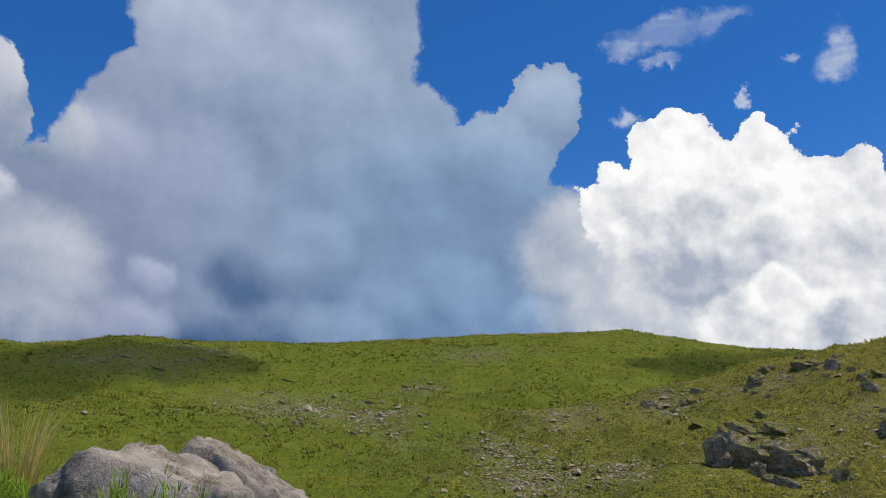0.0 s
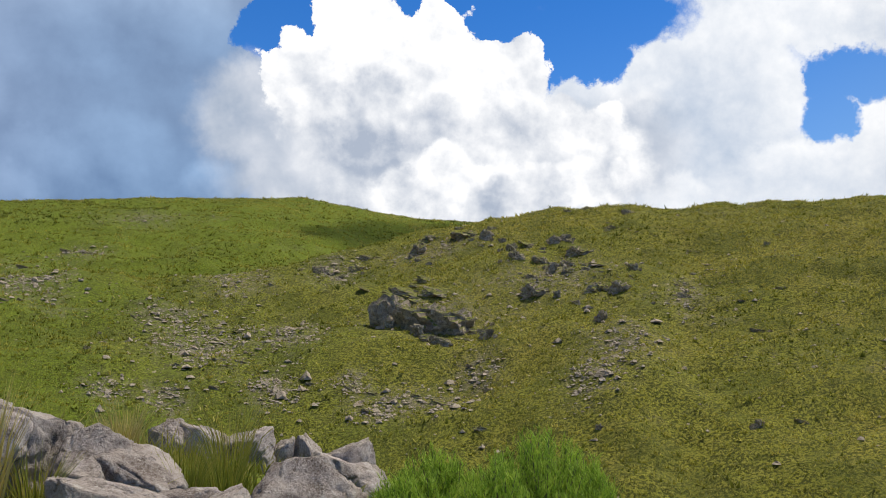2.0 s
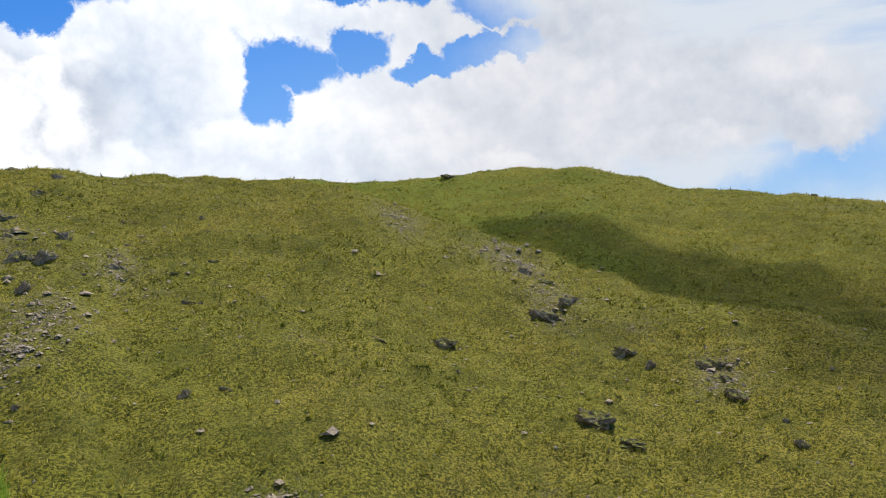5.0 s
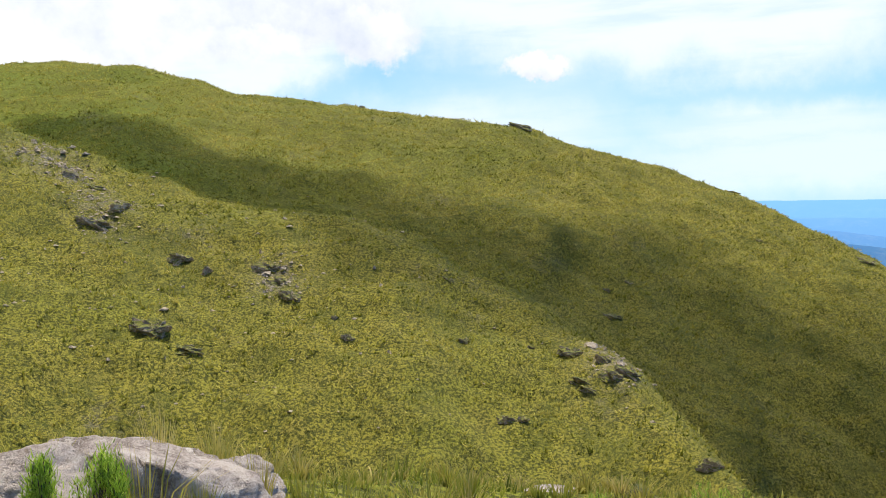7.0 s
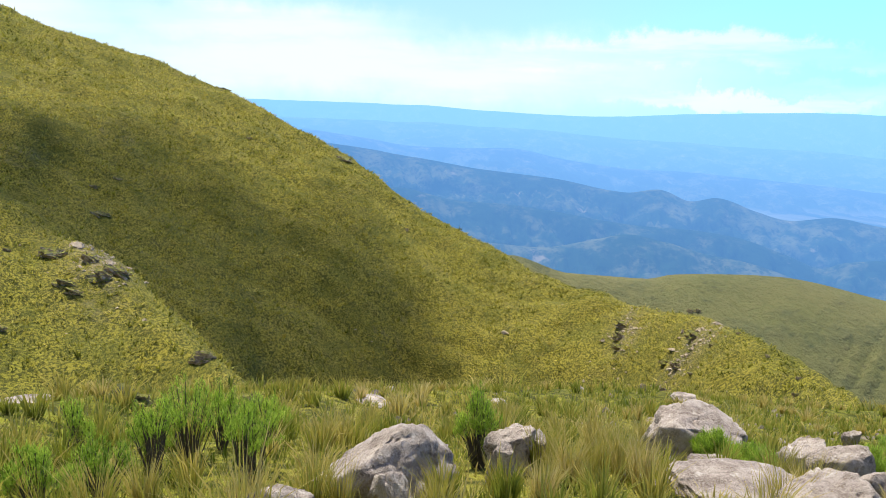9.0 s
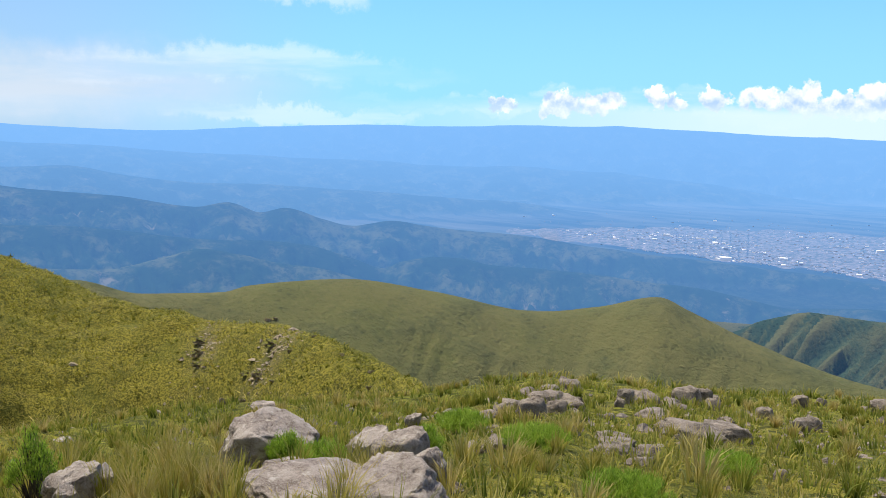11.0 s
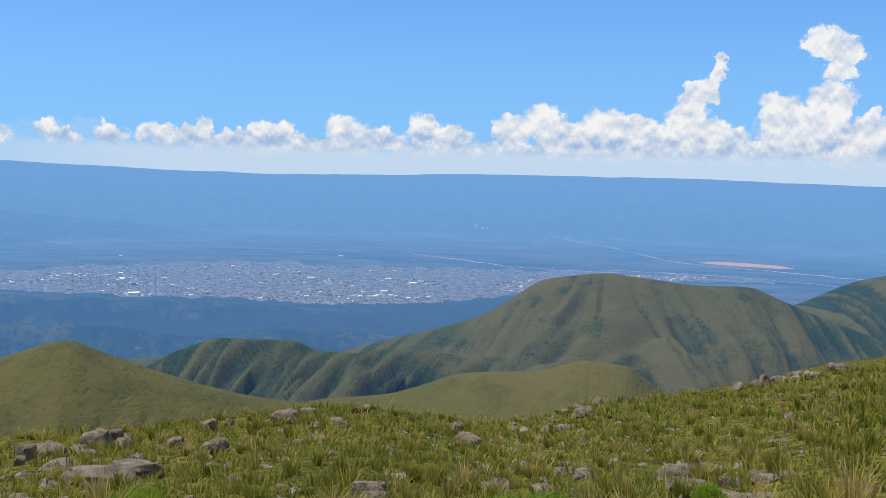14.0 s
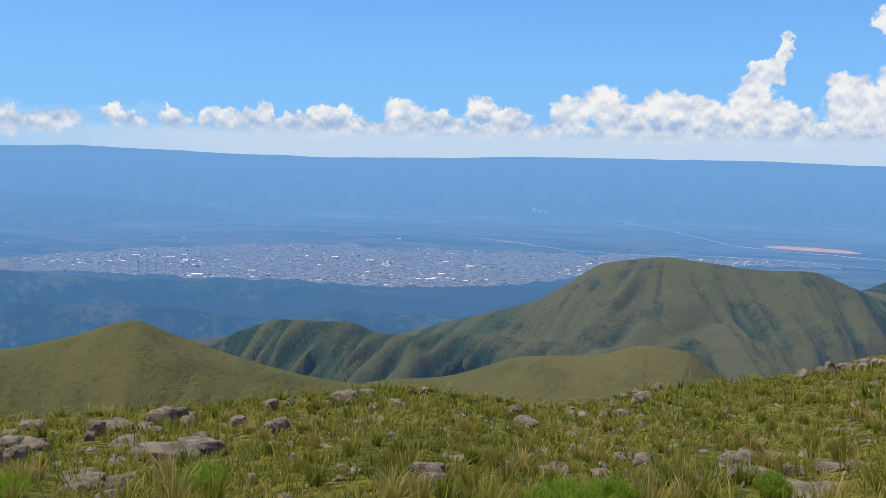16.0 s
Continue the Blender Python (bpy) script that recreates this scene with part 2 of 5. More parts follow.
w_detail = w.math("ADD", w.math("ADD", w.math("MULTIPLY", mid_relief, 0.6), w.math("MULTIPLY", small_relief, 0.35)), w.math("ADD", w.math("ADD", w.math("MULTIPLY", crisp, 1.5), w.math("MULTIPLY", crisper, 1.3)), w.math("MULTIPLY", mottle, 0.5)))
W_LIT, W_DARK = rgb(1.12, 1.11, 1.10), rgb(0.42, 0.48, 0.59)
w_col = w.mix(total(w.ramp(el, 8, 20, 0.36, 0.80), (w_detail, 1.0)), W_DARK, W_LIT)
w_col = lobes(w_col, white_at, CAULIFLOWER, W_LIT, W_DARK, w_detail, 0.5, 0.62)
edge = w.ramp(white, 0.0, w.ramp(el, 11.0, 17.0, 0.5, 0.05))
heaven = w.mix(edge, heaven, w_col)

# the row of small cumulus over the far range
ROW_A = [(145.8, 0.9, 0.86, 0.57), (149.4, 1.08, 1.29, 0.72), (151.9, 1.19, 1.29, 0.72), (148.5, 0.55, 0.5, 0.36), (155.3, 1.33, 0.5, 0.5), (156.4, 1.12, 0.57, 0.43), (158.7, 1.32, 0.72, 0.5), (155, 1.69, 0.57, 0.5), (156.2, 1.38, 0.43, 0.36), (158.4, 1.58, 0.72, 0.43), (161.8, 1.49, 1.97, 0.65), (163.7, 1.88, 0.57, 0.79), (165.8, 1.26, 1.61, 0.57), (167.9, 1.77, 1.43, 0.72), (169.6, 1.22, 1.43, 0.5), (172.2, 2.23, 1, 0.86), (174.2, 1.58, 2.15, 0.72), (177.3, 2.25, 0.93, 0.86), (179.1, 1.8, 1.43, 0.65), (182.8, 2.23, 1.15, 0.93), (184.8, 2.86, 1.29, 1), (186.2, 2.01, 1.79, 0.86), (188.6, 2.57, 1.43, 1), (190.3, 2.35, 1.61, 0.93)]
ROW_B = [(192.3, 1.93, 2.15, 0.86), (193.8, 4.15, 0.79, 1.08), (194.2, 5.15, 0.79, 0.5), (194.9, 4.82, 0.5, 0.86), (195.4, 6.64, 0.32, 0.57), (195.2, 5.81, 0.32, 0.5), (193.5, 2.96, 1.29, 1.08), (195, 2.13, 2.15, 0.93), (198.8, 3.49, 1.29, 1.22), (199.4, 2.51, 1.79, 1.43), (201.5, 3.81, 1.22, 1.58), (201, 2.19, 2.15, 1.43), (201, 7.48, 1.15, 0.79), (202.2, 6.98, 0.93, 0.72), (202, 5.88, 1, 0.5), (203.8, 2.05, 1.25, 1.25), (203.9, 3.32, 0.36, 0.57), (197, 1.32, 1.79, 0.5)]
tiny = w.vec("SUBTRACT", w.noise(way, 95.0, 5.0, 0.62, color=True), (0.5, 0.5, 0.5))
row_at = w.vec("ADD", w.vec("ADD", flat, w.vec("SCALE", fine, scale=1.3)), w.vec("SCALE", tiny, scale=1.3))
row_at = w.vec("ADD", row_at, combine(0.0, w.math("MULTIPLY", w.math("SUBTRACT", puffs(way, 75.0), 0.6), -0.5)))
row = w.math("MAXIMUM", heap(row_at, ROW_A), heap(row_at, ROW_B + [(172, 1.0, 11, 0.42), (192, 1.1, 12, 0.6), (203, 1.4, 5, 1.1)]))
pock = w.math("SUBTRACT", w.noise(way, 60.0, 6.0, 0.6), w.noise(w.vec("ADD", way, (0.0, 0.0, 0.006)), 60.0, 6.0, 0.6))
r_shade = total(w.ramp(el, 0.7, 2.6, 0.28, 0.76), (small_relief, 1.2), (pock, 2.2))
r_col = w.mix(r_shade, rgb(0.40, 0.56, 0.82), rgb(1.0, 1.0, 1.0))
heaven = w.mix(w.ramp(row, -0.18, 0.14), heaven, r_col)
band = w.math("MULTIPLY", w.ramp(el, 1.3, 0.5), w.ramp(az, 135.0, 165.0, 0.1, 0.85))
heaven = w.mix(band, heaven, rgb(0.66, 0.79, 0.95))

# broken cumulus added overhead, unseen; its dim warm grey evens out the blue fill
over = w.math("MULTIPLY", w.ramp(w.noise(way, 3.2, 6.0, 0.6), 0.36, 0.50), w.ramp(el, 30.0, 42.0))
heaven = w.mix(w.math("MULTIPLY", over, 0.85), heaven, rgb(0.34, 0.315, 0.285))

bg = w.t.nodes.new("ShaderNodeBackground")
w.link(heaven, bg.inputs[0])
bg.inputs[1].default_value = 1.0
w.t.links.new(bg.outputs[0], w.t.nodes.new("ShaderNodeOutputWorld").inputs[0])

sun_data = bpy.data.lights.new("sun", "SUN")
sun_data.energy, sun_data.angle, sun_data.color = 4.2, radians(0.55), (1.0, 0.94, 0.84)
sun = new("sun", sun_data)
sun.matrix_world = look(bearing(SUN_AZ, 400, 400 * math.tan(radians(SUN_EL))), (0, 0, 0))

# ================= the lie of the land =================
def hash2(ix, iy, seed):
    h = (ix.astype(np.int64) * 374761393 + iy.astype(np.int64) * 668265263 + seed * 1274126177) & 0xFFFFFFFF
    h = ((h ^ (h >> 13)) * 1274126177) & 0xFFFFFFFF
    return ((h ^ (h >> 16)) & 0xFFFF) / 65535.0


def grain(x, y, size, seed=0):
    """Smooth value noise, -1..1, with cells of that size."""
    x, y = np.asarray(x, float) / size, np.asarray(y, float) / size
    ix, iy = np.floor(x), np.floor(y)
    fx, fy = x - ix, y - iy
    fx, fy = fx * fx * (3 - 2 * fx), fy * fy * (3 - 2 * fy)
    ix, iy = ix.astype(np.int64), iy.astype(np.int64)
    a, b = hash2(ix, iy, seed), hash2(ix + 1, iy, seed)
    c, d = hash2(ix, iy + 1, seed), hash2(ix + 1, iy + 1, seed)
    return ((a + (b - a) * fx) * (1 - fy) + (c + (d - c) * fx) * fy) * 2 - 1


def fbm(x, y, size, octaves=4, seed=0, gain=0.5):
    total, amp = 0.0, 1.0
    for i in range(octaves):
        total = total + amp * grain(x, y, size / 2 ** i, seed + i)
        amp *= gain
    return total


def smooth_max(a, b, h):
    k = np.clip(0.5 + 0.5 * (a - b) / h, 0, 1)
    return b + (a - b) * k + h * k * (1 - k) * 0.5


def along(az, keys, col):
    """A smooth curve through (bearing, ...) keys."""
    k = np.array(keys, float)
    x, y = k[:, 0], k[:, col]
    m = np.zeros(len(x))
    s = np.diff(y) / np.diff(x)
    m[0], m[-1] = s[0], s[-1]
    m[1:-1] = np.where(s[:-1] * s[1:] > 0, 2 * s[:-1] * s[1:] / (s[:-1] + s[1:] + 1e-12), 0)
    q = np.clip(az, x[0], x[-1])
    i = np.clip(np.searchsorted(x, q) - 1, 0, len(x) - 2)
    h = x[i + 1] - x[i]
    u = (q - x[i]) / h
    return (y[i] * (1 + 2 * u) * (1 - u) ** 2 + m[i] * h * u * (1 - u) ** 2 + y[i + 1] * u * u * (3 - 2 * u) + m[i + 1] * h * u * u * (u - 1))


# crests as (bearing, distance, elevation angle from the eye)
BROW = [(-80, 30, -2), (-40, 11, 2.2), (-27, 11, 1.8), (-22, 11, 0), (-16.5, 11, -4.8), (-10, 11, -6), (0, 11, -6.2), (10, 12, -7.5), (20, 10, -10.5), (40, 9, -14), (60, 9, -15.2), (75, 10, -17.8), (90, 14, -19),
        (105, 18, -19.4), (118, 24, -19.0), (130, 30, -18.2), (140, 32, -18), (150, 34, -16.3), (160, 36, -16.4), (172, 40, -15.6), (182, 42, -16.4), (189, 50, -14.8),
        (197, 62, -12.9), (204, 75, -10.6), (220, 80, -8), (250, 60, -4), (280, 30, -4)]
SPUR = [(-80, 150, 3.5), (-10, 160, 4.2), (5, 165, 4.2), (12, 172, 5.0), (16, 178, 5.9), (20, 185, 6.7), (25, 190, 7.7), (30, 190, 8.2), (34, 190, 8.5), (37, 190, 8.1),
        (42, 190, 8.4), (47, 188, 8.1), (51, 182, 7.5), (55, 176, 6.1), (61, 168, 4.0), (65, 160, 2.6), (70, 150, 0.7), (77, 140, -0.8), (82.5, 132, -2.2), (86, 126, -4.6),
        (90, 118, -7.1), (95, 105, -10.5), (100, 85, -15.7), (103, 70, -18.9), (110, 60, -25), (130, 60, -32)]
BACK = [(-80, 280, 9.0), (-24, 280, 7.5), (-17, 280, 8.2), (-9, 290, 8.1), (2, 300, 8.9), (9.5, 300, 9.2), (13, 305, 9.1), (18, 310, 8.3), (21, 320, 7.9), (26, 330, 7.6),
        (34, 330, 7.4), (42, 320, 7.7), (47, 310, 8.1), (51, 300, 7.95), (57, 290, 8.25), (63.5, 280, 8.5), (69, 275, 7.6), (72, 270, 6.8), (79, 262, 6.0), (84, 255, 5.3),
        (89, 248, 4.45), (96, 240, 2.3), (101.6, 230, 0.2), (105, 222, -1.6), (110, 210, -4.5)]
NOSE = [(113, 205, -6.7), (118, 195, -9.5), (123, 180, -11.5), (128, 160, -12.7), (132, 140, -13.3), (136, 120, -14.9), (140.5, 95, -17.0), (143, 80, -19.5), (150, 60, -27), (160, 60, -34)]
HILL = [(105, 400, -12), (119.6, 400, -9.9), (123.5, 400, -10.9), (128.2, 410, -11.0), (130, 410, -10.6), (136, 420, -10.25), (141.5, 420, -11.0), (148.3, 420, -12.1),
        (152.3, 430, -11.6), (155.9, 430, -10.8), (157.7, 428, -11.5), (161.3, 420, -13.0), (166, 405, -14.5), (171.5, 390, -15.5), (178, 370, -18), (190, 350, -23)]
KNOLL = [(160, 560, -19), (166, 560, -16.5), (171, 560, -15.0), (175, 560, -14.7), (177, 560, -14.2), (180.4, 560, -13.2), (185, 560, -12.9), (188, 560, -12.1), (190.4, 560, -12.3), (192.8, 560, -13.8), (198, 560, -17), (210, 560, -22)]
RIBS = [(140, 800, -16), (152, 800, -14.5), (157, 800, -13.6), (160.3, 800, -12.5), (162.7, 800, -11.4), (164.8, 800, -10.95), (166.9, 800, -11.0), (169, 800, -11.1), (171.1, 800, -11.8), (173, 800, -11.9), (174.5, 820, -11.7), (182, 850, -12), (200, 850, -14)]
PEAK = [(160, 1000, -17), (170, 960, -12.6), (174, 950, -11.45), (176.2, 950, -10.9), (178.3, 950, -10.35), (181.2, 950, -9.45), (183.3, 950, -8.2), (185.1, 950, -7.1), (186.8, 950, -6.75), (189.2, 950, -6.5), (191, 950, -6.7), (194.6, 950, -7.0), (197.5, 950, -6.95), (199.4, 950, -7.6), (202.5, 950, -8.7), (204.3, 950, -9.2), (212, 950, -11), (230, 950, -14)]
EAST = [(190, 1150, -12), (196, 1150, -9.5), (200.4, 1150, -7.7), (204, 1150, -6.0), (210, 1150, -5.0), (230, 1150, -5), (280, 1150, -6)]


def crest(az, keys):
    r = along(az, keys, 1)
    return r, EYE + r * np.tan(np.radians(along(az, keys, 2)))


def ridge(az, r, keys, front, back, round_off, h=0.0):
    rc, zc = crest(az, keys)
    d = r - rc
    return zc - np.where(d < 0, front, back) * (np.sqrt(d * d + round_off ** 2) - round_off)


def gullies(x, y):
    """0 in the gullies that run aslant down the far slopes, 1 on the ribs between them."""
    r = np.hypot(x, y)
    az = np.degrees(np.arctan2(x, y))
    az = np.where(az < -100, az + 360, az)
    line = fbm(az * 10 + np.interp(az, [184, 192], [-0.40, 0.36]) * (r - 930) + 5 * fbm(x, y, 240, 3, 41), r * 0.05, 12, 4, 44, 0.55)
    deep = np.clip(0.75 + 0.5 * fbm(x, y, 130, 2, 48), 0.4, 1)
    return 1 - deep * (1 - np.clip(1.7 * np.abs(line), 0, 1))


def land(x, y):
    """Height of the ground at x, y."""
    x, y = np.asarray(x, float), np.asarray(y, float)
    r = np.hypot(x, y) + 1e-6
    az = np.degrees(np.arctan2(x, y))
    az = np.where(az < -100, az + 360, az)
    # the knoll on which the camera stands
    rb, zb = crest(az, BROW)
    near = np.where(r < rb, zb * (r / rb) ** np.interp(az, [60, 110, 125, 140, 152], [0.95, 1.0, 1.07, 1.03, 0.92]), zb - 0.45 * (np.sqrt((r - rb) ** 2 + 9) - 3))
    near = near + 0.10 * fbm(x, y, 3.0, 3, 5) * np.clip((r - 1.5) / 6, 0, 1)
    rough = np.clip((r - 50) / 50, 0, 1)
    gully = fbm(x + 0.4 * y, y - 0.4 * x, 38, 4, 11)
    z_spur = ridge(az, r, SPUR, 0.41, 0.40, 8) + 1.1 * fbm(x, y, 30, 4, 21) * np.clip((crest(az, SPUR)[0] - r) / 40, 0.15, 1)
    steep = np.interp(az, [85, 125], [0.36, 0.46])
    z_back = ridge(az, r, BACK + NOSE, steep, 0.6, 12) + 1.4 * gully * np.clip((crest(az, BACK + NOSE)[0] - r) / 60, 0.1, 1)
    floor = np.interp(r, [0, 100, 200, 350, 600, 1000, 1400, 6000], [-30, -42, -85, -125, -190, -260, -312, -312])
    hill = smooth_max(z_spur, z_back, 2.0)
    lumps = 0.62 * fbm(x, y, 6.0, 3, 131, 0.62) + 1.0 * fbm(x, y, 17.0, 2, 141)
    tread = fbm(r + 6 * fbm(x, y, 22, 3, 151), az * 0.22, 3.4, 2, 152)
    hill = hill + (lumps + 0.34 * tread) * rough * np.clip((320 - r) / 60, 0.25, 1)
    z = smooth_max(near, hill, 2.5)
    z = smooth_max(z, floor, 8.0)
    # the hills beyond the valley
    far = np.clip((r - 250) / 150, 0, 1)
    rib = gullies(x, y)
    rib2 = np.clip(2.0 * np.abs(fbm(x, y, 150, 4, 47)), 0, 1)

    def fold(zz, keys, fine, broad):
        depth = crest(az, keys)[1] - zz
        return zz - (1 - rib) * fine * np.clip(depth / 16, 0, 1) - (1 - rib2) * broad * np.clip(depth / 60, 0, 1)

    jag = fbm(az, az * 0 + 3.0, 2.2, 4, 71)
    wide = [fold(ridge(az, r, HILL, 0.40, 0.45, 22), HILL, 1.6, 15), fold(ridge(az, r, KNOLL, 0.38, 0.4, 25), KNOLL, 1.6, 14),
            fold(ridge(az, r, RIBS, 0.50, 0.4, 8), RIBS, 24, 12) + 1.0 * jag, fold(ridge(az, r, PEAK, 0.46, 0.4, 24), PEAK, np.interp(az, [182, 192], [20.0, 13.0]), 26) + 0.7 * jag, fold(ridge(az, r, EAST, 0.40, 0.4, 30), EAST, 12, 20)]
    outer = wide[0]
    for q in wide[1:]:
        outer = smooth_max(outer, q, 10.0)
    outer = np.where(az > 100, outer, -400)
    z = np.where(r > 230, smooth_max(z, outer, 6.0), z)
    return z


def height(x, y):
    return float(land(np.array([x]), np.array([y]))[0])


# stony patches on the hillsides: x, y, spread across the view, spread along it, how many loose stones
STONY_A = [(-18, 155.6, 11, 9, 620), (-5.8, 150.4, 5, 6, 260), (15.9, 252, 9.5, 9, 260), (0.5, 218, 5, 5, 160), (16.3, 129, 7.3, 9, 520), (28.7, 129.5, 4, 6.6, 260), (10, 112, 2.4, 3.2, 110), (3.3, 113, 2.6, 2, 80), (-59, 248.7, 10, 5, 260),
           (42, 155.8, 4.5, 7.9, 170), (54, 88.9, 3, 4, 150), (47, 105.4, 3.2, 3.4, 130), (22.8, 113, 3.2, 4, 170), (32, 109.5, 2.1, 2.7, 90), (32, 101, 2, 2.2, 80), (81, 108, 2.5, 7, 100), (37, 103, 6.9, 3.9, 240)]
STONY_B = [(121, 60.4, 3.8, 6.8, 150), (132, 70.8, 3.7, 9, 170), (62, 95.5, 4.3, 8, 200), (55, 53, 2.2, 1.9, 90), (132, 95.9, 4, 9, 170), (135.6, 77.6, 5.9, 9, 190), (112.7, 33.4, 2.9, 5, 110), (24.7, 156.5, 5.9, 9, 230), (12.9, 139.8, 4.8, 5.2, 170),
           (121.7, -92.6, 2.4, 5.3, 90), (101, -86.4, 2.5, 2.9, 60), (101.5, -90.7, 2.6, 5.2, 70), (105.5, -7.9, 3, 9, 90), (-28, 207, 16, 9, 420), (-72, 224, 18, 10, 300), (49, 124, 9, 6, 200), (69, 127, 9, 7, 200), (60, 155, 9, 5, 200)]


def spread_at(row, u, v):
    """A place in a patch that lies u across and v along the line of sight."""
    x, y, a, b = row[:4]
    r = math.hypot(x, y)
    return x + (y * u * a + x * v * b) / r, y + (-x * u * a + y * v * b) / r


def stoniness(x, y):
    """1 in the middle of the stony patches, 0 away from them."""
    out = np.zeros(np.shape(x))
    for row in STONY_A + STONY_B:
        cx, cy, a, b = row[:4]
        r = math.hypot(cx, cy)
        u, v = ((x - cx) * cy - (y - cy) * cx) / r / a, ((x - cx) * cx + (y - cy) * cy) / r / b
        out = np.maximum(out, np.exp(-0.9 * (u * u + v * v)))
    return out


def meadow(x, y):
    """1 on the fresh grass in the hollow behind the spur, 0 on the dry slopes."""
    r = np.hypot(x, y)
    az = np.degrees(np.arctan2(x, y))
    behind = np.clip((r - along(az, SPUR, 1) + 6) / 14, 0, 1)
    left = np.clip((14 - az + 8 * fbm(x, y, 60, 3, 161)) / 18, 0, 1)
    return np.clip(np.maximum(behind * np.interp(az, [20, 55, 75, 90], [1, 0.9, 0.35, 0]), left * 0.8), 0, 1) * (az < 92) * (az > -90)


# ================= materials =================
def material(name):
    m = bpy.data.materials.new(name)
    m.use_nodes = True
    n = Net(m.node_tree)
    bsdf = n.t.nodes.new("ShaderNodeBsdfPrincipled")
    n.t.links.new(bsdf.outputs[0], n.t.nodes.new("ShaderNodeOutputMaterial").inputs[0])
    return m, n, bsdf


def bump(n, bsdf, h, strength=0.5, distance=0.02):
    b = n.t.nodes.new("ShaderNodeBump")
    b.inputs["Strength"].default_value = strength
    b.inputs["Distance"].default_value = distance
    n.link(h, b.inputs["Height"])
    n.t.links.new(b.outputs[0], bsdf.inputs["Normal"])


def place(n):
    return n.t.nodes.new("ShaderNodeNewGeometry").outputs["Position"]


def grass_ground():
    """The soil and matted grass between the tussocks: green on one side of the valley, drier towards the other; shade
    in the gaps is painted dark.
    """
    m, n, b = material("grass_ground")
    p = place(n)
    side = n.t.nodes.new("ShaderNodeSeparateXYZ")
    n.link(p, side.inputs[0])
    fresh, stones = n.t.nodes.new("ShaderNodeAttribute"), n.t.nodes.new("ShaderNodeAttribute")
    fresh.attribute_name, stones.attribute_name = "meadow", "stony"
    dry = n.math("ADD", n.math("ADD", n.ramp(side.outputs[0], -20.0, 110.0, 0.30, 0.85), n.math("ADD", n.math("MULTIPLY", fresh.outputs["Fac"], -0.8), n.ramp(side.outputs[1], 8.0, -12.0, 0.0, 0.28))), n.math("MULTIPLY", n.math("SUBTRACT", n.noise(p, 0.03, 4, 0.6), 0.5), 1.6), clamp=True)
    mid = n.noise(p, 0.25, 5, 0.65)
    fine = n.noise(p, 3.2, 5, 0.7)
    c = n.mix(dry, rgb(0.165, 0.215, 0.016), rgb(0.310, 0.265, 0.036))
    c = n.mix(n.math("MULTIPLY", n.ramp(mid, 0.46, 0.70, 0, 0.55), dry), c, rgb(0.26, 0.21, 0.055))
    # near-black noise paints shaded gaps between tufts, weaker in the meadow
    painted_shade = n.ramp(fresh.outputs["Fac"], 0.0, 1.0, 0.92, 0.45)
    c = n.mix(n.math("MULTIPLY", n.ramp(fine, 0.57, 0.43), painted_shade), c, rgb(0.036, 0.043, 0.008))
    c = n.mix(n.math("MULTIPLY", n.ramp(n.noise(p, 0.8, 5, 0.78), 0.52, 0.36, 0.0, 0.75), painted_shade), c, rgb(0.038, 0.044, 0.008))
    c = n.mix(n.math("MULTIPLY", n.ramp(n.noise(p, 0.11, 5, 0.65), 0.52, 0.38, 0.0, 0.5), painted_shade), c, rgb(0.065, 0.080, 0.012))
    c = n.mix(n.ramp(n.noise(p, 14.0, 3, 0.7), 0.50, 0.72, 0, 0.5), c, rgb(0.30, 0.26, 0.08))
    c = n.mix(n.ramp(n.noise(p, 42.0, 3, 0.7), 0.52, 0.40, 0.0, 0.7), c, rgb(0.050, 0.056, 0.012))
    bare = n.math("ADD", n.ramp(n.noise(p, 0.07, 5, 0.65), 0.58, 0.72, 0.0, 0.5), stones.outputs["Fac"], clamp=True)
    stony = n.math("MULTIPLY", bare, n.ramp(n.noise(p, 0.9, 6, 0.75), 0.44, 0.60))
    c = n.mix(n.math("MULTIPLY", stony, 0.85), c, n.mix(n.ramp(n.noise(p, 5.0, 4, 0.7), 0.40, 0.62), rgb(0.10, 0.085, 0.055), rgb(0.31, 0.26, 0.19)))
    n.link(c, b.inputs["Base Color"])
    b.inputs["Roughness"].default_value = 0.95
    b.inputs["Specular IOR Level"].default_value = 0.1
    bump(n, b, n.math("ADD", fine, n.math("MULTIPLY", mid, 2.0)), 0.8, 0.30)
    return m


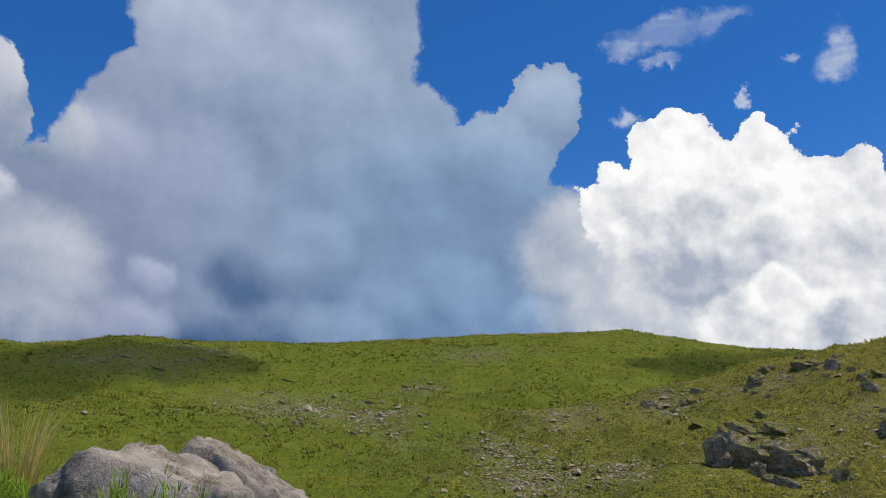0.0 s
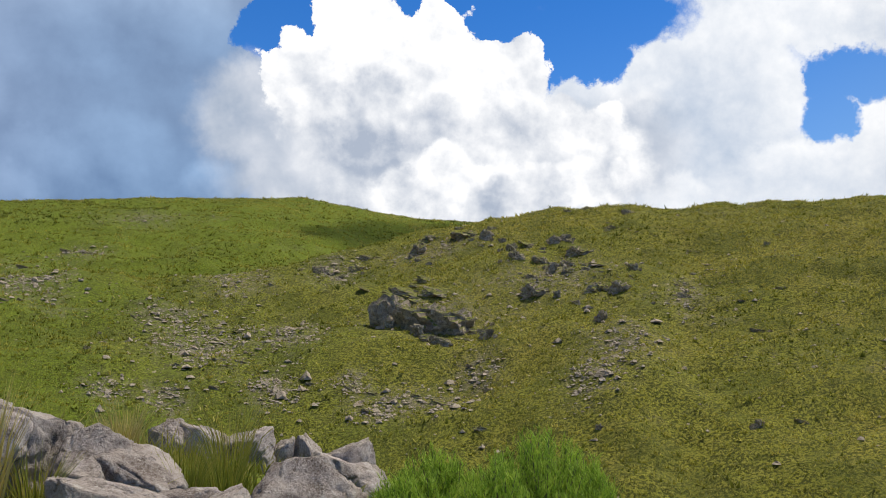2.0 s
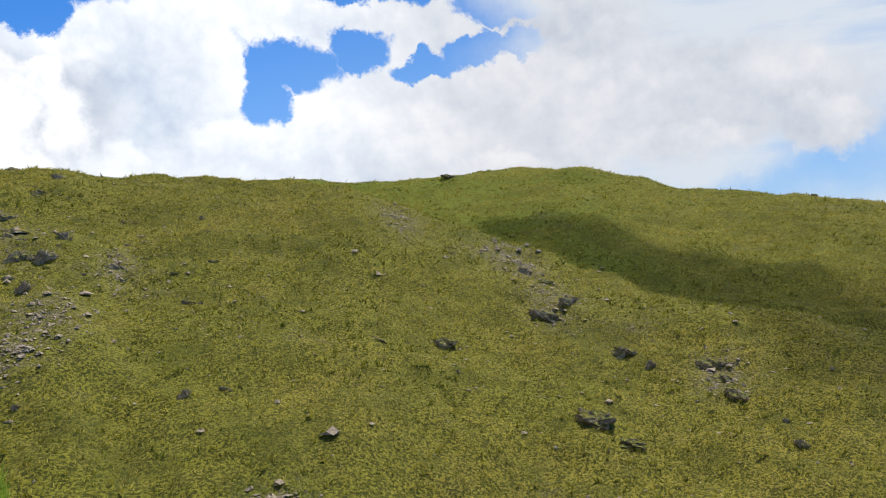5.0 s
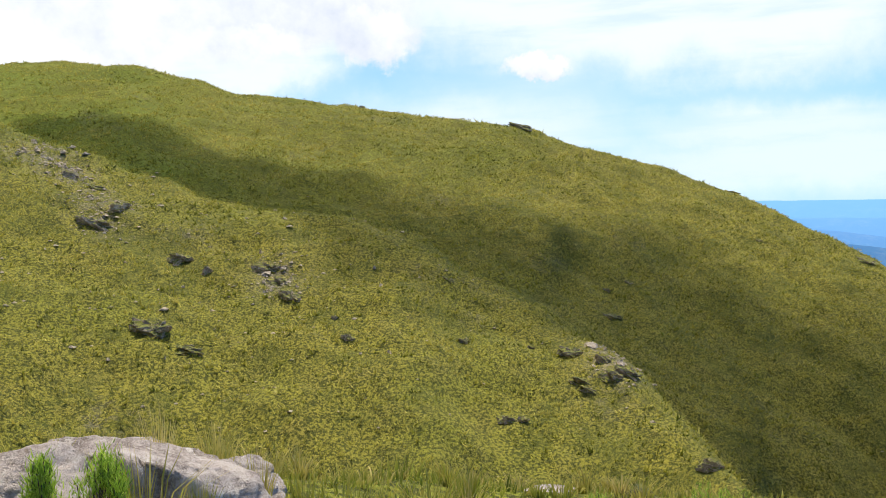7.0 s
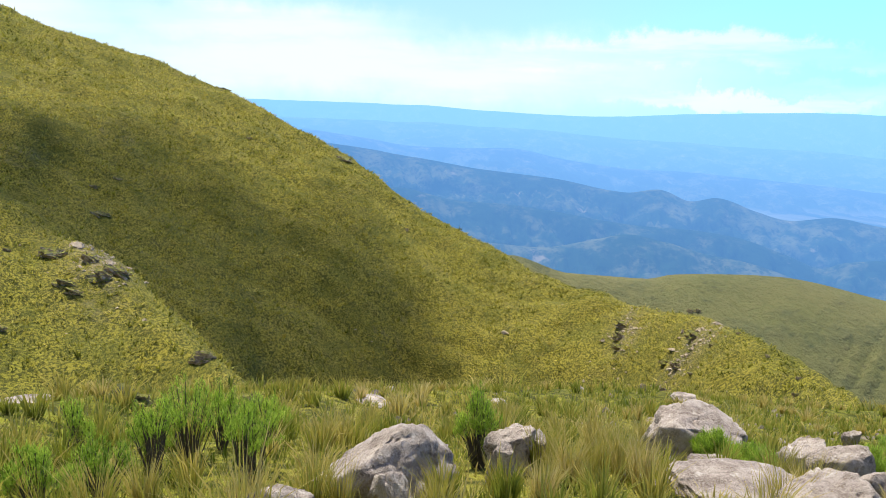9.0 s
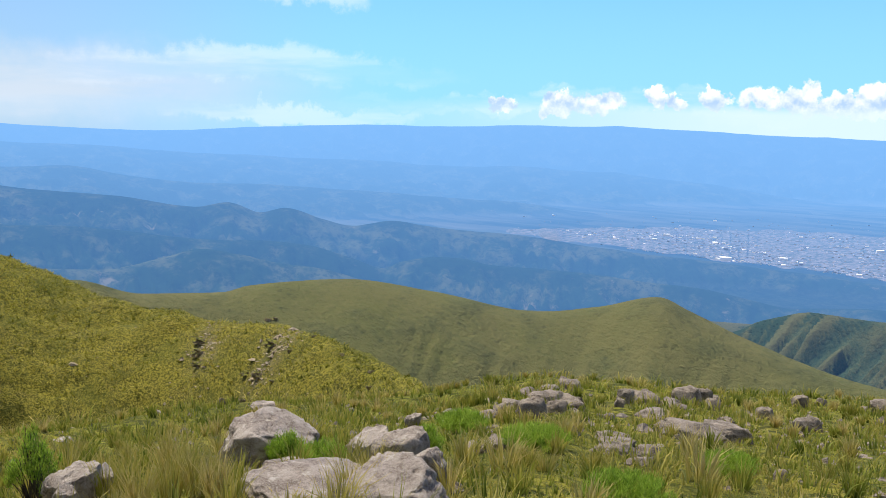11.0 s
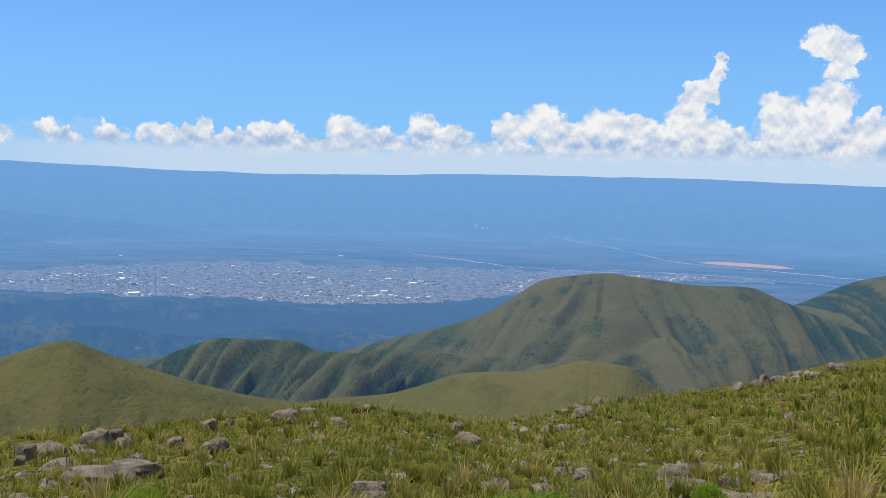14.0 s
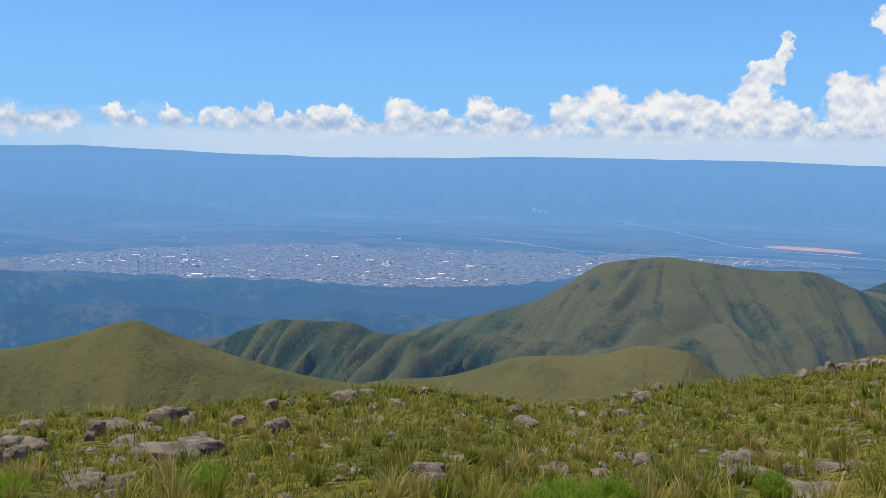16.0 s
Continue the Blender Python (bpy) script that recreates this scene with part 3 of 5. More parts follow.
def hill_cover(name, sunny, dry, scrub, dots, paint_on, haze):
    """Grass and scrub of a hill some way off, with gully shade and blue haze painted in."""
    m, n, b = material(name)
    p = place(n)
    broad = n.noise(p, 0.007, 5, 0.6)
    mid = n.noise(p, 0.03, 5, 0.6)
    fine = n.noise(p, 0.35, 5, 0.7)
    side = n.t.nodes.new("ShaderNodeSeparateXYZ")
    n.link(p, side.inputs[0])
    c = n.mix(n.math("ADD", n.ramp(broad, 0.36, 0.62), n.ramp(side.outputs[0], 60.0, -60.0, -0.25, 0.45), clamp=True), sunny, dry)
    c = n.mix(n.ramp(mid, 0.50, 0.66, 0, 0.75), c, scrub)
    c = n.mix(n.ramp(fine, 0.42, 0.70, 0, 0.6), c, dry)
    c = n.mix(n.ramp(fine, 0.46, 0.34, 0, 0.4), c, scrub)
    gully_shade = n.t.nodes.new("ShaderNodeAttribute")
    gully_shade.attribute_name = "gully"
    # painted relief: ribs tinted dry and lighter, as if lit
    c = n.mix(n.ramp(gully_shade.outputs["Fac"], 0.30, 0.05, 0.0, paint_on * 0.7), c, dry)
    # scrub in the gullies, its dark colour also painting their shade
    c = n.mix(n.math("MULTIPLY", n.ramp(gully_shade.outputs["Fac"], 0.25, 0.75), paint_on), c, scrub)
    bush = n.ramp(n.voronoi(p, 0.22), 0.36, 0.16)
    c = n.mix(n.math("MULTIPLY", n.math("MULTIPLY", bush, n.math("ADD", n.ramp(mid, 0.50, 0.60, 0.0, 0.4), gully_shade.outputs["Fac"], clamp=True)), dots), c, rgb(0.018, 0.034, 0.018))
    n.link(c, b.inputs["Base Color"])
    b.inputs["Roughness"].default_value = 0.95
    b.inputs["Specular IOR Level"].default_value = 0.1
    bump(n, b, n.math("ADD", n.math("MULTIPLY", fine, 1.5), n.math("MULTIPLY", mid, 5.0)), 0.8, 2.0)
    # haze painted on the hills: blue emission mixed in by distance
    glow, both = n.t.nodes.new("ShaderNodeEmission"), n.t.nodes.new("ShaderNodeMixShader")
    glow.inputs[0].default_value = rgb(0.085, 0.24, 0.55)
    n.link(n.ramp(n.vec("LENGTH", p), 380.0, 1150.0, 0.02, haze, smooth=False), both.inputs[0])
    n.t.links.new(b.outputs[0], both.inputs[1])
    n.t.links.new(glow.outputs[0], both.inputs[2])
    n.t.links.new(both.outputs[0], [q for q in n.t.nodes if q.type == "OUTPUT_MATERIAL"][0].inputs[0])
    return m


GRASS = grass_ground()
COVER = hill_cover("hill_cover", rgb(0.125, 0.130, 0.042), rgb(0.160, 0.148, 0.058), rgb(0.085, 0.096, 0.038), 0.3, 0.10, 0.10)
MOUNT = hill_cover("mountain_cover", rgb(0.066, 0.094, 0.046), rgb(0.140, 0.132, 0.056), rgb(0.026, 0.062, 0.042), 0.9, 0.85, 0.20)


def sheet(name, azimuths, radii, heights, mats, pick=None):
    """A sheet of ground on rings round the origin."""
    a, r = np.radians(azimuths), np.asarray(radii)
    x = np.outer(r, np.sin(a))
    y = np.outer(r, np.cos(a))
    z = heights(x, y)
    nr, na = x.shape
    co = np.stack([x, y, z], -1).reshape(-1, 3).astype(np.float32)
    i = np.arange(nr - 1)[:, None] * na
    closed = abs((azimuths[-1] - azimuths[0]) % 360) > 0.01 and azimuths[-1] - azimuths[0] > 300
    j = np.arange(na if closed else na - 1)[None, :]
    k = (j + 1) % na
    quads = np.stack([i + j, i + na + j, i + na + k, i + k], -1).reshape(-1, 4).astype(np.int32)
    me = bpy.data.meshes.new(name)
    me.vertices.add(len(co))
    me.vertices.foreach_set("co", co.ravel())
    me.loops.add(quads.size)
    me.loops.foreach_set("vertex_index", np.ascontiguousarray(quads[:, ::-1]).ravel())
    me.polygons.add(len(quads))
    me.polygons.foreach_set("loop_start", np.arange(0, quads.size, 4, dtype=np.int32))
    me.polygons.foreach_set("loop_total", np.full(len(quads), 4, dtype=np.int32))
    for m in mats:
        me.materials.append(m)
    if pick is not None:
        rr = np.repeat(np.asarray(radii)[:-1], j.shape[1])
        me.polygons.foreach_set("material_index", pick(rr).astype(np.int32))
    me.polygons.foreach_set("use_smooth", np.ones(len(quads), dtype=bool))
    me.update(calc_edges=True)
    return new(name, me)


seen_az = np.concatenate([np.arange(-36, 138, 0.40), np.arange(138, 206, 0.18)])
rest_az = np.arange(207, 323, 3.0)
rings = np.concatenate([[0.02, 0.4], np.geomspace(0.8, 45, 150), np.arange(46, 240, 1.1), np.arange(241.5, 345, 2.2), np.arange(349, 1180, 4.5), np.geomspace(1190, 1900, 16), [2600, 3600, 4900]])
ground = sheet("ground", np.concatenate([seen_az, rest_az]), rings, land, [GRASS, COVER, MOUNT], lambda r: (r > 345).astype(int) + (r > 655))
paint_on = np.zeros(len(ground.data.vertices) * 3, dtype=np.float32)
ground.data.vertices.foreach_get("co", paint_on)
paint_on = paint_on.reshape(-1, 3)
# mask for scrub and painted shade in the gullies
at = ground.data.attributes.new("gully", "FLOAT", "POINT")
at.data.foreach_set("value", np.clip(1 - gullies(paint_on[:, 0], paint_on[:, 1]), 0, 1).astype(np.float32))
for key, field in (("meadow", meadow), ("stony", stoniness)):
    at = ground.data.attributes.new(key, "FLOAT", "POINT")
    at.data.foreach_set("value", field(paint_on[:, 0], paint_on[:, 1]).astype(np.float32))
tagged(ground, "rolling mountain grassland with tussocks and stony patches", "ground", kind="structure")

# ================= the far plain and its ranges =================
PLAIN = -301.0 + EYE
FOOT_A = [(95, 1230, -10), (117.8, 1230, -9.1), (121.4, 1230, -9.3), (124.9, 1230, -8.65), (127, 1230, -8.2), (129.2, 1230, -8.55), (131.5, 1230, -9.1), (134, 1230, -9.45), (136.5, 1230, -10.1), (140, 1230, -11.5), (160, 1230, -15)]
FOOT_B = [(95, 1420, -5.0), (112.3, 1420, -5.7), (115.9, 1420, -6.45), (119.5, 1420, -6.65), (123.3, 1420, -7.1), (125.3, 1420, -7.4), (128, 1420, -7.65), (131, 1420, -7.75), (133.4, 1420, -8.0), (136.2, 1420, -8.8), (138.4, 1420, -9.5),
          (139.6, 1420, -9.05), (141.8, 1420, -8.7), (143.3, 1420, -8.75), (145.5, 1420, -9.2), (150.5, 1420, -9.4), (154.1, 1420, -9.75), (158, 1420, -10.0), (161.5, 1420, -10.5), (163.6, 1420, -10.8), (165.8, 1420, -10.6), (168.3, 1420, -10.4),
          (172, 1420, -10.6), (175, 1420, -10.8), (190, 1420, -13)]
FOOT_C = [(95, 1800, -2.0), (107.3, 1800, -2.95), (110.8, 1800, -3.4), (114.4, 1800, -4.0), (118, 1800, -4.5), (122.5, 1800, -4.95), (126.9, 1800, -5.6), (128.7, 1800, -5.35), (130.7, 1800, -6.0), (132.2, 1800, -5.7), (134.5, 1800, -6.4),
          (136.5, 1800, -6.85), (138.9, 1800, -6.5), (142, 1800, -6.85), (149, 1800, -7.45), (153, 1800, -7.95), (158, 1800, -8.3), (164.6, 1800, -8.7), (170, 1800, -9.1), (176, 1800, -9.35), (186, 1800, -10)]
FOOT_E = [(95, 3000, -1.7), (106.6, 3000, -2.2), (110.1, 3000, -2.65), (114.4, 3000, -3.2), (119.3, 3000, -3.1), (122.9, 3000, -3.7), (126.5, 3000, -4.1), (132, 3000, -4.3), (136.3, 3000, -4.6), (141.4, 3000, -4.85), (145.5, 3000, -5.1), (149.5, 3000, -5.45), (154, 3000, -6.0), (162, 3000, -7)]
FOOT_D = [(95, 3800, -1.2), (121, 3800, -1.9), (124.3, 3800, -2.15), (130, 3800, -2.45), (136.4, 3800, -2.7), (143.3, 3800, -2.9), (149.4, 3800, -3.0), (157.6, 3800, -3.6), (168, 3800, -4.9)]
RANGE = [(95, 4600, -0.3), (112, 4600, -0.55), (124, 4600, -1.0), (130, 4600, -0.75), (134.8, 4600, -0.55), (145, 4600, -0.4), (152, 4600, -0.3), (161, 4600, -0.6), (168.4, 4600, -0.75), (175.6, 4600, -0.7), (180.4, 4600, -0.5), (190.6, 4600, -0.5), (203.6, 4600, -0.7), (215, 4600, -0.8)]


def distance(x, y):
    r = np.hypot(x, y)
    az = np.degrees(np.arctan2(x, y))
    az = np.where(az < -100, az + 360, az)
    z = PLAIN + 0.0 * r
    rib = 1 - np.clip(1.7 * np.abs(fbm(x, y, 130, 5, 61, 0.55)), 0, 1)
    comb = 1 - np.clip(2.2 * np.abs(fbm(az * 26 + 0.10 * r + 9 * fbm(x, y, 90, 3, 65), r * 0.08, 20, 3, 64)), 0, 1)
    jag = fbm(az, az * 0 + 7.0, 3.0, 4, 63)
    for keys, k, soft, amount in ((FOOT_A, 0.34, 12, 30), (FOOT_B, 0.34, 12, 34), (FOOT_C, 0.26, 20, 34), (FOOT_E, 0.20, 45, 26), (FOOT_D, 0.20, 80, 18), (RANGE, 0.36, 60, 36)):
        q = ridge(az, r, keys, k, k, soft)
        below = crest(az, keys)[1] - q
        q = q - amount * rib * np.clip(below / 45, 0, 1) - amount * 0.35 * comb * np.clip(below / 14, 0, 1)
        q = q + jag * soft * 0.08
        z = smooth_max(z, q, 10.0)
    return z


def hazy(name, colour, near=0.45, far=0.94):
    """A surface with blue haze painted on as a glow that grows with distance. colour: a function of the net and the
    place that gives its own colour.
    """
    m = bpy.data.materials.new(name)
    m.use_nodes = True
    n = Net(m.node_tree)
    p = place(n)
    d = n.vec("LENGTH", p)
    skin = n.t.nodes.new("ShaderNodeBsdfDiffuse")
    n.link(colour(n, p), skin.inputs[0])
    # emission instead of air: haze blue, paler far off
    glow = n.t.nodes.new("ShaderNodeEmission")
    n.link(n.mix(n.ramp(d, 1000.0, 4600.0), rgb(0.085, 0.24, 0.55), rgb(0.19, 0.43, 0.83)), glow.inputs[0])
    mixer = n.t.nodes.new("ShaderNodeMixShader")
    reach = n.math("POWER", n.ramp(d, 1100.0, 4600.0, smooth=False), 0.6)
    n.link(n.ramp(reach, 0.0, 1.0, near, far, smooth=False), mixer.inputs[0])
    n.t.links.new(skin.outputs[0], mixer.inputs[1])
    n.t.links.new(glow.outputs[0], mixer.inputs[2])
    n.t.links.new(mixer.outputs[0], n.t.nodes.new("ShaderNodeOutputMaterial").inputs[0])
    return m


def country(n, p):
    """Wooded foothills with bare crests, and the fields and scrub of the plain."""
    woods = n.noise(p, 0.011, 8, 0.72)
    thicket = n.noise(p, 0.075, 5, 0.72)
    strips = n.noise(n.vec("MULTIPLY", p, (0.16, 1.0, 0.0)), 0.012, 7, 0.66)
    plots = n.voronoi(n.vec("MULTIPLY", p, (0.5, 1.0, 0.0)), 0.011, out="Color")
    level = n.t.nodes.new("ShaderNodeSeparateXYZ")
    n.link(p, level.inputs[0])
    c = n.mix(n.ramp(woods, 0.46, 0.62), rgb(0.030, 0.058, 0.030), rgb(0.135, 0.145, 0.070))
    c = n.mix(n.ramp(thicket, 0.50, 0.38, 0.0, 0.8), c, rgb(0.020, 0.040, 0.024))
    c = n.mix(n.ramp(n.noise(p, 0.02, 5, 0.7), 0.62, 0.72, 0, 0.7), c, rgb(0.34, 0.28, 0.19))
    low = n.ramp(level.outputs[2], -285.0, -298.0)
    plain = n.mix(n.ramp(strips, 0.40, 0.66), rgb(0.018, 0.040, 0.036), rgb(0.190, 0.195, 0.150))
    plain = n.mix(n.math("MULTIPLY", n.ramp(n.vec("LENGTH", plots), 0.9, 1.25), 0.40), plain, rgb(0.30, 0.28, 0.22))
    plain = n.mix(n.ramp(n.vec("LENGTH", p), 2020.0, 2250.0, 0.9, 0.0), plain, n.mix(n.ramp(thicket, 0.42, 0.62), rgb(0.022, 0.042, 0.030), rgb(0.050, 0.075, 0.045)))
    return n.mix(low, c, plain)


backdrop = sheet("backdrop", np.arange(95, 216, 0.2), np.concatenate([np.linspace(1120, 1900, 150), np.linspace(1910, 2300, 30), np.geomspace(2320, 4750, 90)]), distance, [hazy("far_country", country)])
tagged(backdrop, "wide hazy blue plain with wooded foothills and a far range", "plain", kind="structure")


# ================= the town on the plain =================
def island(dark, light, power=1.0):
    """Each building its own shade between two."""
    def colour(n, p):
        geo = n.t.nodes.new("ShaderNodeNewGeometry")
        return n.mix(n.math("POWER", geo.outputs["Random Per Island"], power), dark, light)
    return colour


def urban(n, p):
    return n.mix(n.ramp(n.noise(p, 0.06, 4, 0.7), 0.38, 0.66), rgb(0.12, 0.14, 0.13), rgb(0.48, 0.41, 0.40))


def boxes(name, x, y, z, sx, sy, sz, turn, mat):
    """Many little buildings in one mesh."""
    n = len(x)
    cube = np.array([(-1, -1, 0), (1, -1, 0), (1, 1, 0), (-1, 1, 0), (-1, -1, 1), (1, -1, 1), (1, 1, 1), (-1, 1, 1)], float)
    q = cube[None] * np.stack([sx / 2, sy / 2, sz], -1)[:, None]
    c, s = np.cos(turn)[:, None], np.sin(turn)[:, None]
    v = np.stack([q[..., 0] * c - q[..., 1] * s + x[:, None], q[..., 0] * s + q[..., 1] * c + y[:, None], q[..., 2] + z[:, None]], -1)
    f = np.array([(4, 5, 6, 7), (0, 1, 5, 4), (1, 2, 6, 5), (2, 3, 7, 6), (3, 0, 4, 7)])
    faces = (np.arange(n)[:, None, None] * 8 + f[None]).reshape(-1, 4)
    return new(name, tidy(name, v.reshape(-1, 3), faces, mat, False))


def tidy(name, verts, faces, mat, smooth=True):
    me = bpy.data.meshes.new(name)
    me.from_pydata(verts.tolist() if hasattr(verts, "tolist") else verts, [], faces.tolist() if hasattr(faces, "tolist") else faces)
    me.materials.append(mat)
    me.polygons.foreach_set("use_smooth", np.full(len(me.polygons), smooth))
    me.update()
    return me


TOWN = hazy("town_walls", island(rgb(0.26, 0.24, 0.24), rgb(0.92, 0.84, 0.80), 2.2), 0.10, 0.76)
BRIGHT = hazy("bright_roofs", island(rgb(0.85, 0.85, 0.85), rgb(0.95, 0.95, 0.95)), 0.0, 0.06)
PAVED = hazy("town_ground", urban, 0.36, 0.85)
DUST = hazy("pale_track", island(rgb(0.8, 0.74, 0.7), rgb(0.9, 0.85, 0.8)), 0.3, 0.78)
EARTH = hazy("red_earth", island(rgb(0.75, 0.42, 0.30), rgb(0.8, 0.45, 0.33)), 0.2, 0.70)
g = np.random.default_rng(77)
EDGE_FAR = [(146, -6.92), (151.6, -6.75), (157.7, -6.4), (166, -6.2), (175, -6.5), (186, -6.5), (200, -6.45)]
EDGE_NEAR = [(146, -6.98), (149, -7.4), (151.6, -7.6), (157, -8.1), (164.3, -8.45), (172, -8.9), (177, -8.85), (181, -8.4), (186, -7.5), (191, -6.9), (200, -6.6)]


def on_plain(az, el):
    """Where a line of sight from the viewpoint meets the plain."""
    r = (EYE - PLAIN) / np.tan(np.radians(-np.asarray(el, float)))
    return r * np.sin(np.radians(az)), r * np.cos(np.radians(az))


def strip(name, rows, mat, label, category):
    """A flat patch of ground between a far and a near edge: rows of (bearing, far elevation, near elevation)."""
    vs, fs = [], []
    for i, (a, hi, lo) in enumerate(rows):
        for e in (hi, lo):
            far = np.geomspace(1500, 4700, 500)
            px, py = far * math.sin(radians(a)), far * math.cos(radians(a))
            pz = distance(px, py)
            k = int(np.argmax(EYE + far * math.tan(radians(e)) < pz))
            vs.append((float(px[k]), float(py[k]), float(pz[k]) + 0.8))
        if i:
            fs.append((2 * i - 2, 2 * i - 1, 2 * i + 1, 2 * i))
    return tagged(new(name, tidy(name, vs, fs, mat)), label, category, kind="structure")


town_az = np.arange(146.2, 199, 0.4)
wob = 0.16 * fbm(town_az, town_az * 0, 1.3, 4, 88)
wob2 = 0.12 * fbm(town_az, town_az * 0 + 9, 1.0, 4, 89)
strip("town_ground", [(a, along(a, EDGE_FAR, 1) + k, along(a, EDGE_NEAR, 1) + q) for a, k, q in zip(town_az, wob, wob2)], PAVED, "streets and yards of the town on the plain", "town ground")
for line in ([(180.4, -3.45), (180.9, -3.9), (182.2, -4.05)], [(184.8, -4.2), (185.3, -4.6)], [(185.6, -4.35), (190, -5.05), (193.5, -5.7), (199, -5.9), (204, -6.1)], [(176, -5.55), (180, -6.0), (185, -6.4), (190, -6.5)], [(188, -6.35), (194, -6.35), (204, -6.6)]):
    px = np.linspace(line[0][0], line[-1][0], 24)
    ez = along(px, line, 1) + 0.03 * fbm(px, px * 0, 0.8, 3, 5)
    strip("far_road", [(a, e + 0.009, e - 0.009) for a, e in zip(px, ez)], DUST, "pale road across the plain", "road")
strip("bare_field", [(194.6, -5.60, -5.62), (195.5, -5.50, -5.68), (197.5, -5.50, -5.72), (199.2, -5.55, -5.74), (200.0, -5.66, -5.7)], EARTH, "bare red earth field on the plain", "field")

# the straight streets of the western quarter
for k in range(11):
    a = 156.3 + k * 0.52
    lo, hi = float(along(a, EDGE_NEAR, 1)) + 0.1, float(along(a, EDGE_FAR, 1)) - 0.25
    strip("far_road", [(a - 0.02, hi, lo), (a + 0.02, hi, lo)], DUST, "pale straight street of the far town", "road")

n = 26000
a = g.triangular(146.5, 171, 198, n)
lo, hi = along(a, EDGE_NEAR, 1), along(a, EDGE_FAR, 1)
e = hi + (lo - hi) * g.beta(1.3, 1.15, n)
e += np.where(g.uniform(0, 1, n) < 0.07, g.uniform(0, 1.2, n), 0)
x, y = on_plain(a, e)
dense = fbm(x, y, 120, 4, 91) + 0.7 * fbm(x, y, 26, 2, 92)
keep = dense + g.normal(0, 0.35, n) > -0.15
x, y, dense = x[keep], y[keep], dense[keep]
n = len(x)
block = 15.0
x = np.where(g.uniform(0, 1, n) < 0.55, np.round(x / block) * block + g.normal(0, 2.4, n), x)
z = distance(x, y) - 0.3
s = g.lognormal(0.30, 0.38, n)
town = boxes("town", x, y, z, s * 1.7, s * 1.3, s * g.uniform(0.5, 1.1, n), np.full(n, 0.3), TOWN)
tagged(town, "pale low houses of a wide town on the plain", "town", kind="stuff")
pick = np.argsort(-(dense + g.normal(0, 0.9, n)))[:420]
big = s[pick] * g.lognormal(0.35, 0.45, 420)
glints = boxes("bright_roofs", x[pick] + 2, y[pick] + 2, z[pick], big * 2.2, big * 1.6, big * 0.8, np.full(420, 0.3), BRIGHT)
tagged(glints, "large bright white roofs scattered in the town", "roofs", kind="stuff")

# ================= rocks =================
def stone_points(rng, level, cuts, rough, fine, boxy, cap=True):
    """Points and faces of a split and weathered stone in a unit box."""
    bm = bmesh.new()
    bmesh.ops.create_icosphere(bm, subdivisions=level, radius=0.75)
    planes = []
    for _ in range(cuts):
        n = Vector((rng.gauss(0, 1), rng.gauss(0, 1), rng.gauss(0, 0.7))).normalized()
        planes.append((n, rng.uniform(0.42, 0.66)))
    if cap:
        planes.append((Vector((rng.uniform(-0.25, 0.25), rng.uniform(-0.3, 0.1), 1)).normalized(), rng.uniform(0.36, 0.46)))
    off = Vector((rng.uniform(0, 50), rng.uniform(0, 50), rng.uniform(0, 50)))
    for v in bm.verts:
        p = v.co.copy()
        m = (abs(p.x) ** boxy + abs(p.y) ** boxy + abs(p.z) ** boxy) ** (1 / boxy)
        p *= 0.62 / m
        for n, d in planes:
            over = p.dot(n) - d
            if over > 0:
                p -= n * over * 0.95
        k = noise.fractal(p * 2.0 + off, 1.0, 2.0, 3) * rough
        crack = abs(noise.noise(p * 2.3 + off * 1.7))
        k -= max(0.0, 0.05 - crack) * 1.3
        k += noise.fractal(p * 10.0 + off, 0.8, 2.0, 3) * fine
        v.co = p + p.normalized() * k
    co = np.array([v.co[:] for v in bm.verts])
    fa = np.array([[v.index for v in f.verts] for f in bm.faces])
    bm.free()
    lo, hi = co.min(0), co.max(0)
    return (co - lo) / (hi - lo) - 0.5, fa


def stone_mesh(name, seed, level, mat, cuts=9, rough=0.08, fine=0.02, boxy=4.0, cap=True):
    co, fa = stone_points(random.Random(seed), level, cuts, rough, fine, boxy, cap)
    return tidy(name, co, fa, mat)


def crag_mesh(name, seed, mat):
    """A shattered outcrop: tilted layers of uneven breadth, in one piece."""
    rng = random.Random(seed)
    co, fa = stone_points(rng, 4, 10, 0.20, 0.05, 2.8, False)
    tilt = Vector((rng.uniform(0.35, 0.75), rng.uniform(-0.3, 0.3), 1)).normalized()
    off = Vector((rng.uniform(0, 40), rng.uniform(0, 40), rng.uniform(0, 40)))
    steps = [rng.uniform(0.62, 1.12) for _ in range(40)]
    for i, p in enumerate(co):
        v = Vector(p)
        h = v.dot(tilt) + 0.06 * noise.noise(v * 3 + off)
        k = steps[int((h + 1) * 7) % 40] * (0.86 + 0.22 * noise.noise(v * 2.2 + off * 2))
        flat = v - tilt * v.dot(tilt)
        v = tilt * v.dot(tilt) * (1 + 0.35 * noise.noise(flat * 4 + off)) + flat * k
        chip = noise.cell(v * 5 + off)
        co[i] = v * (0.93 + 0.12 * chip)
    lo, hi = co.min(0), co.max(0)
    return tidy(name, (co - lo) / (hi - lo) - 0.5, fa, mat, False)


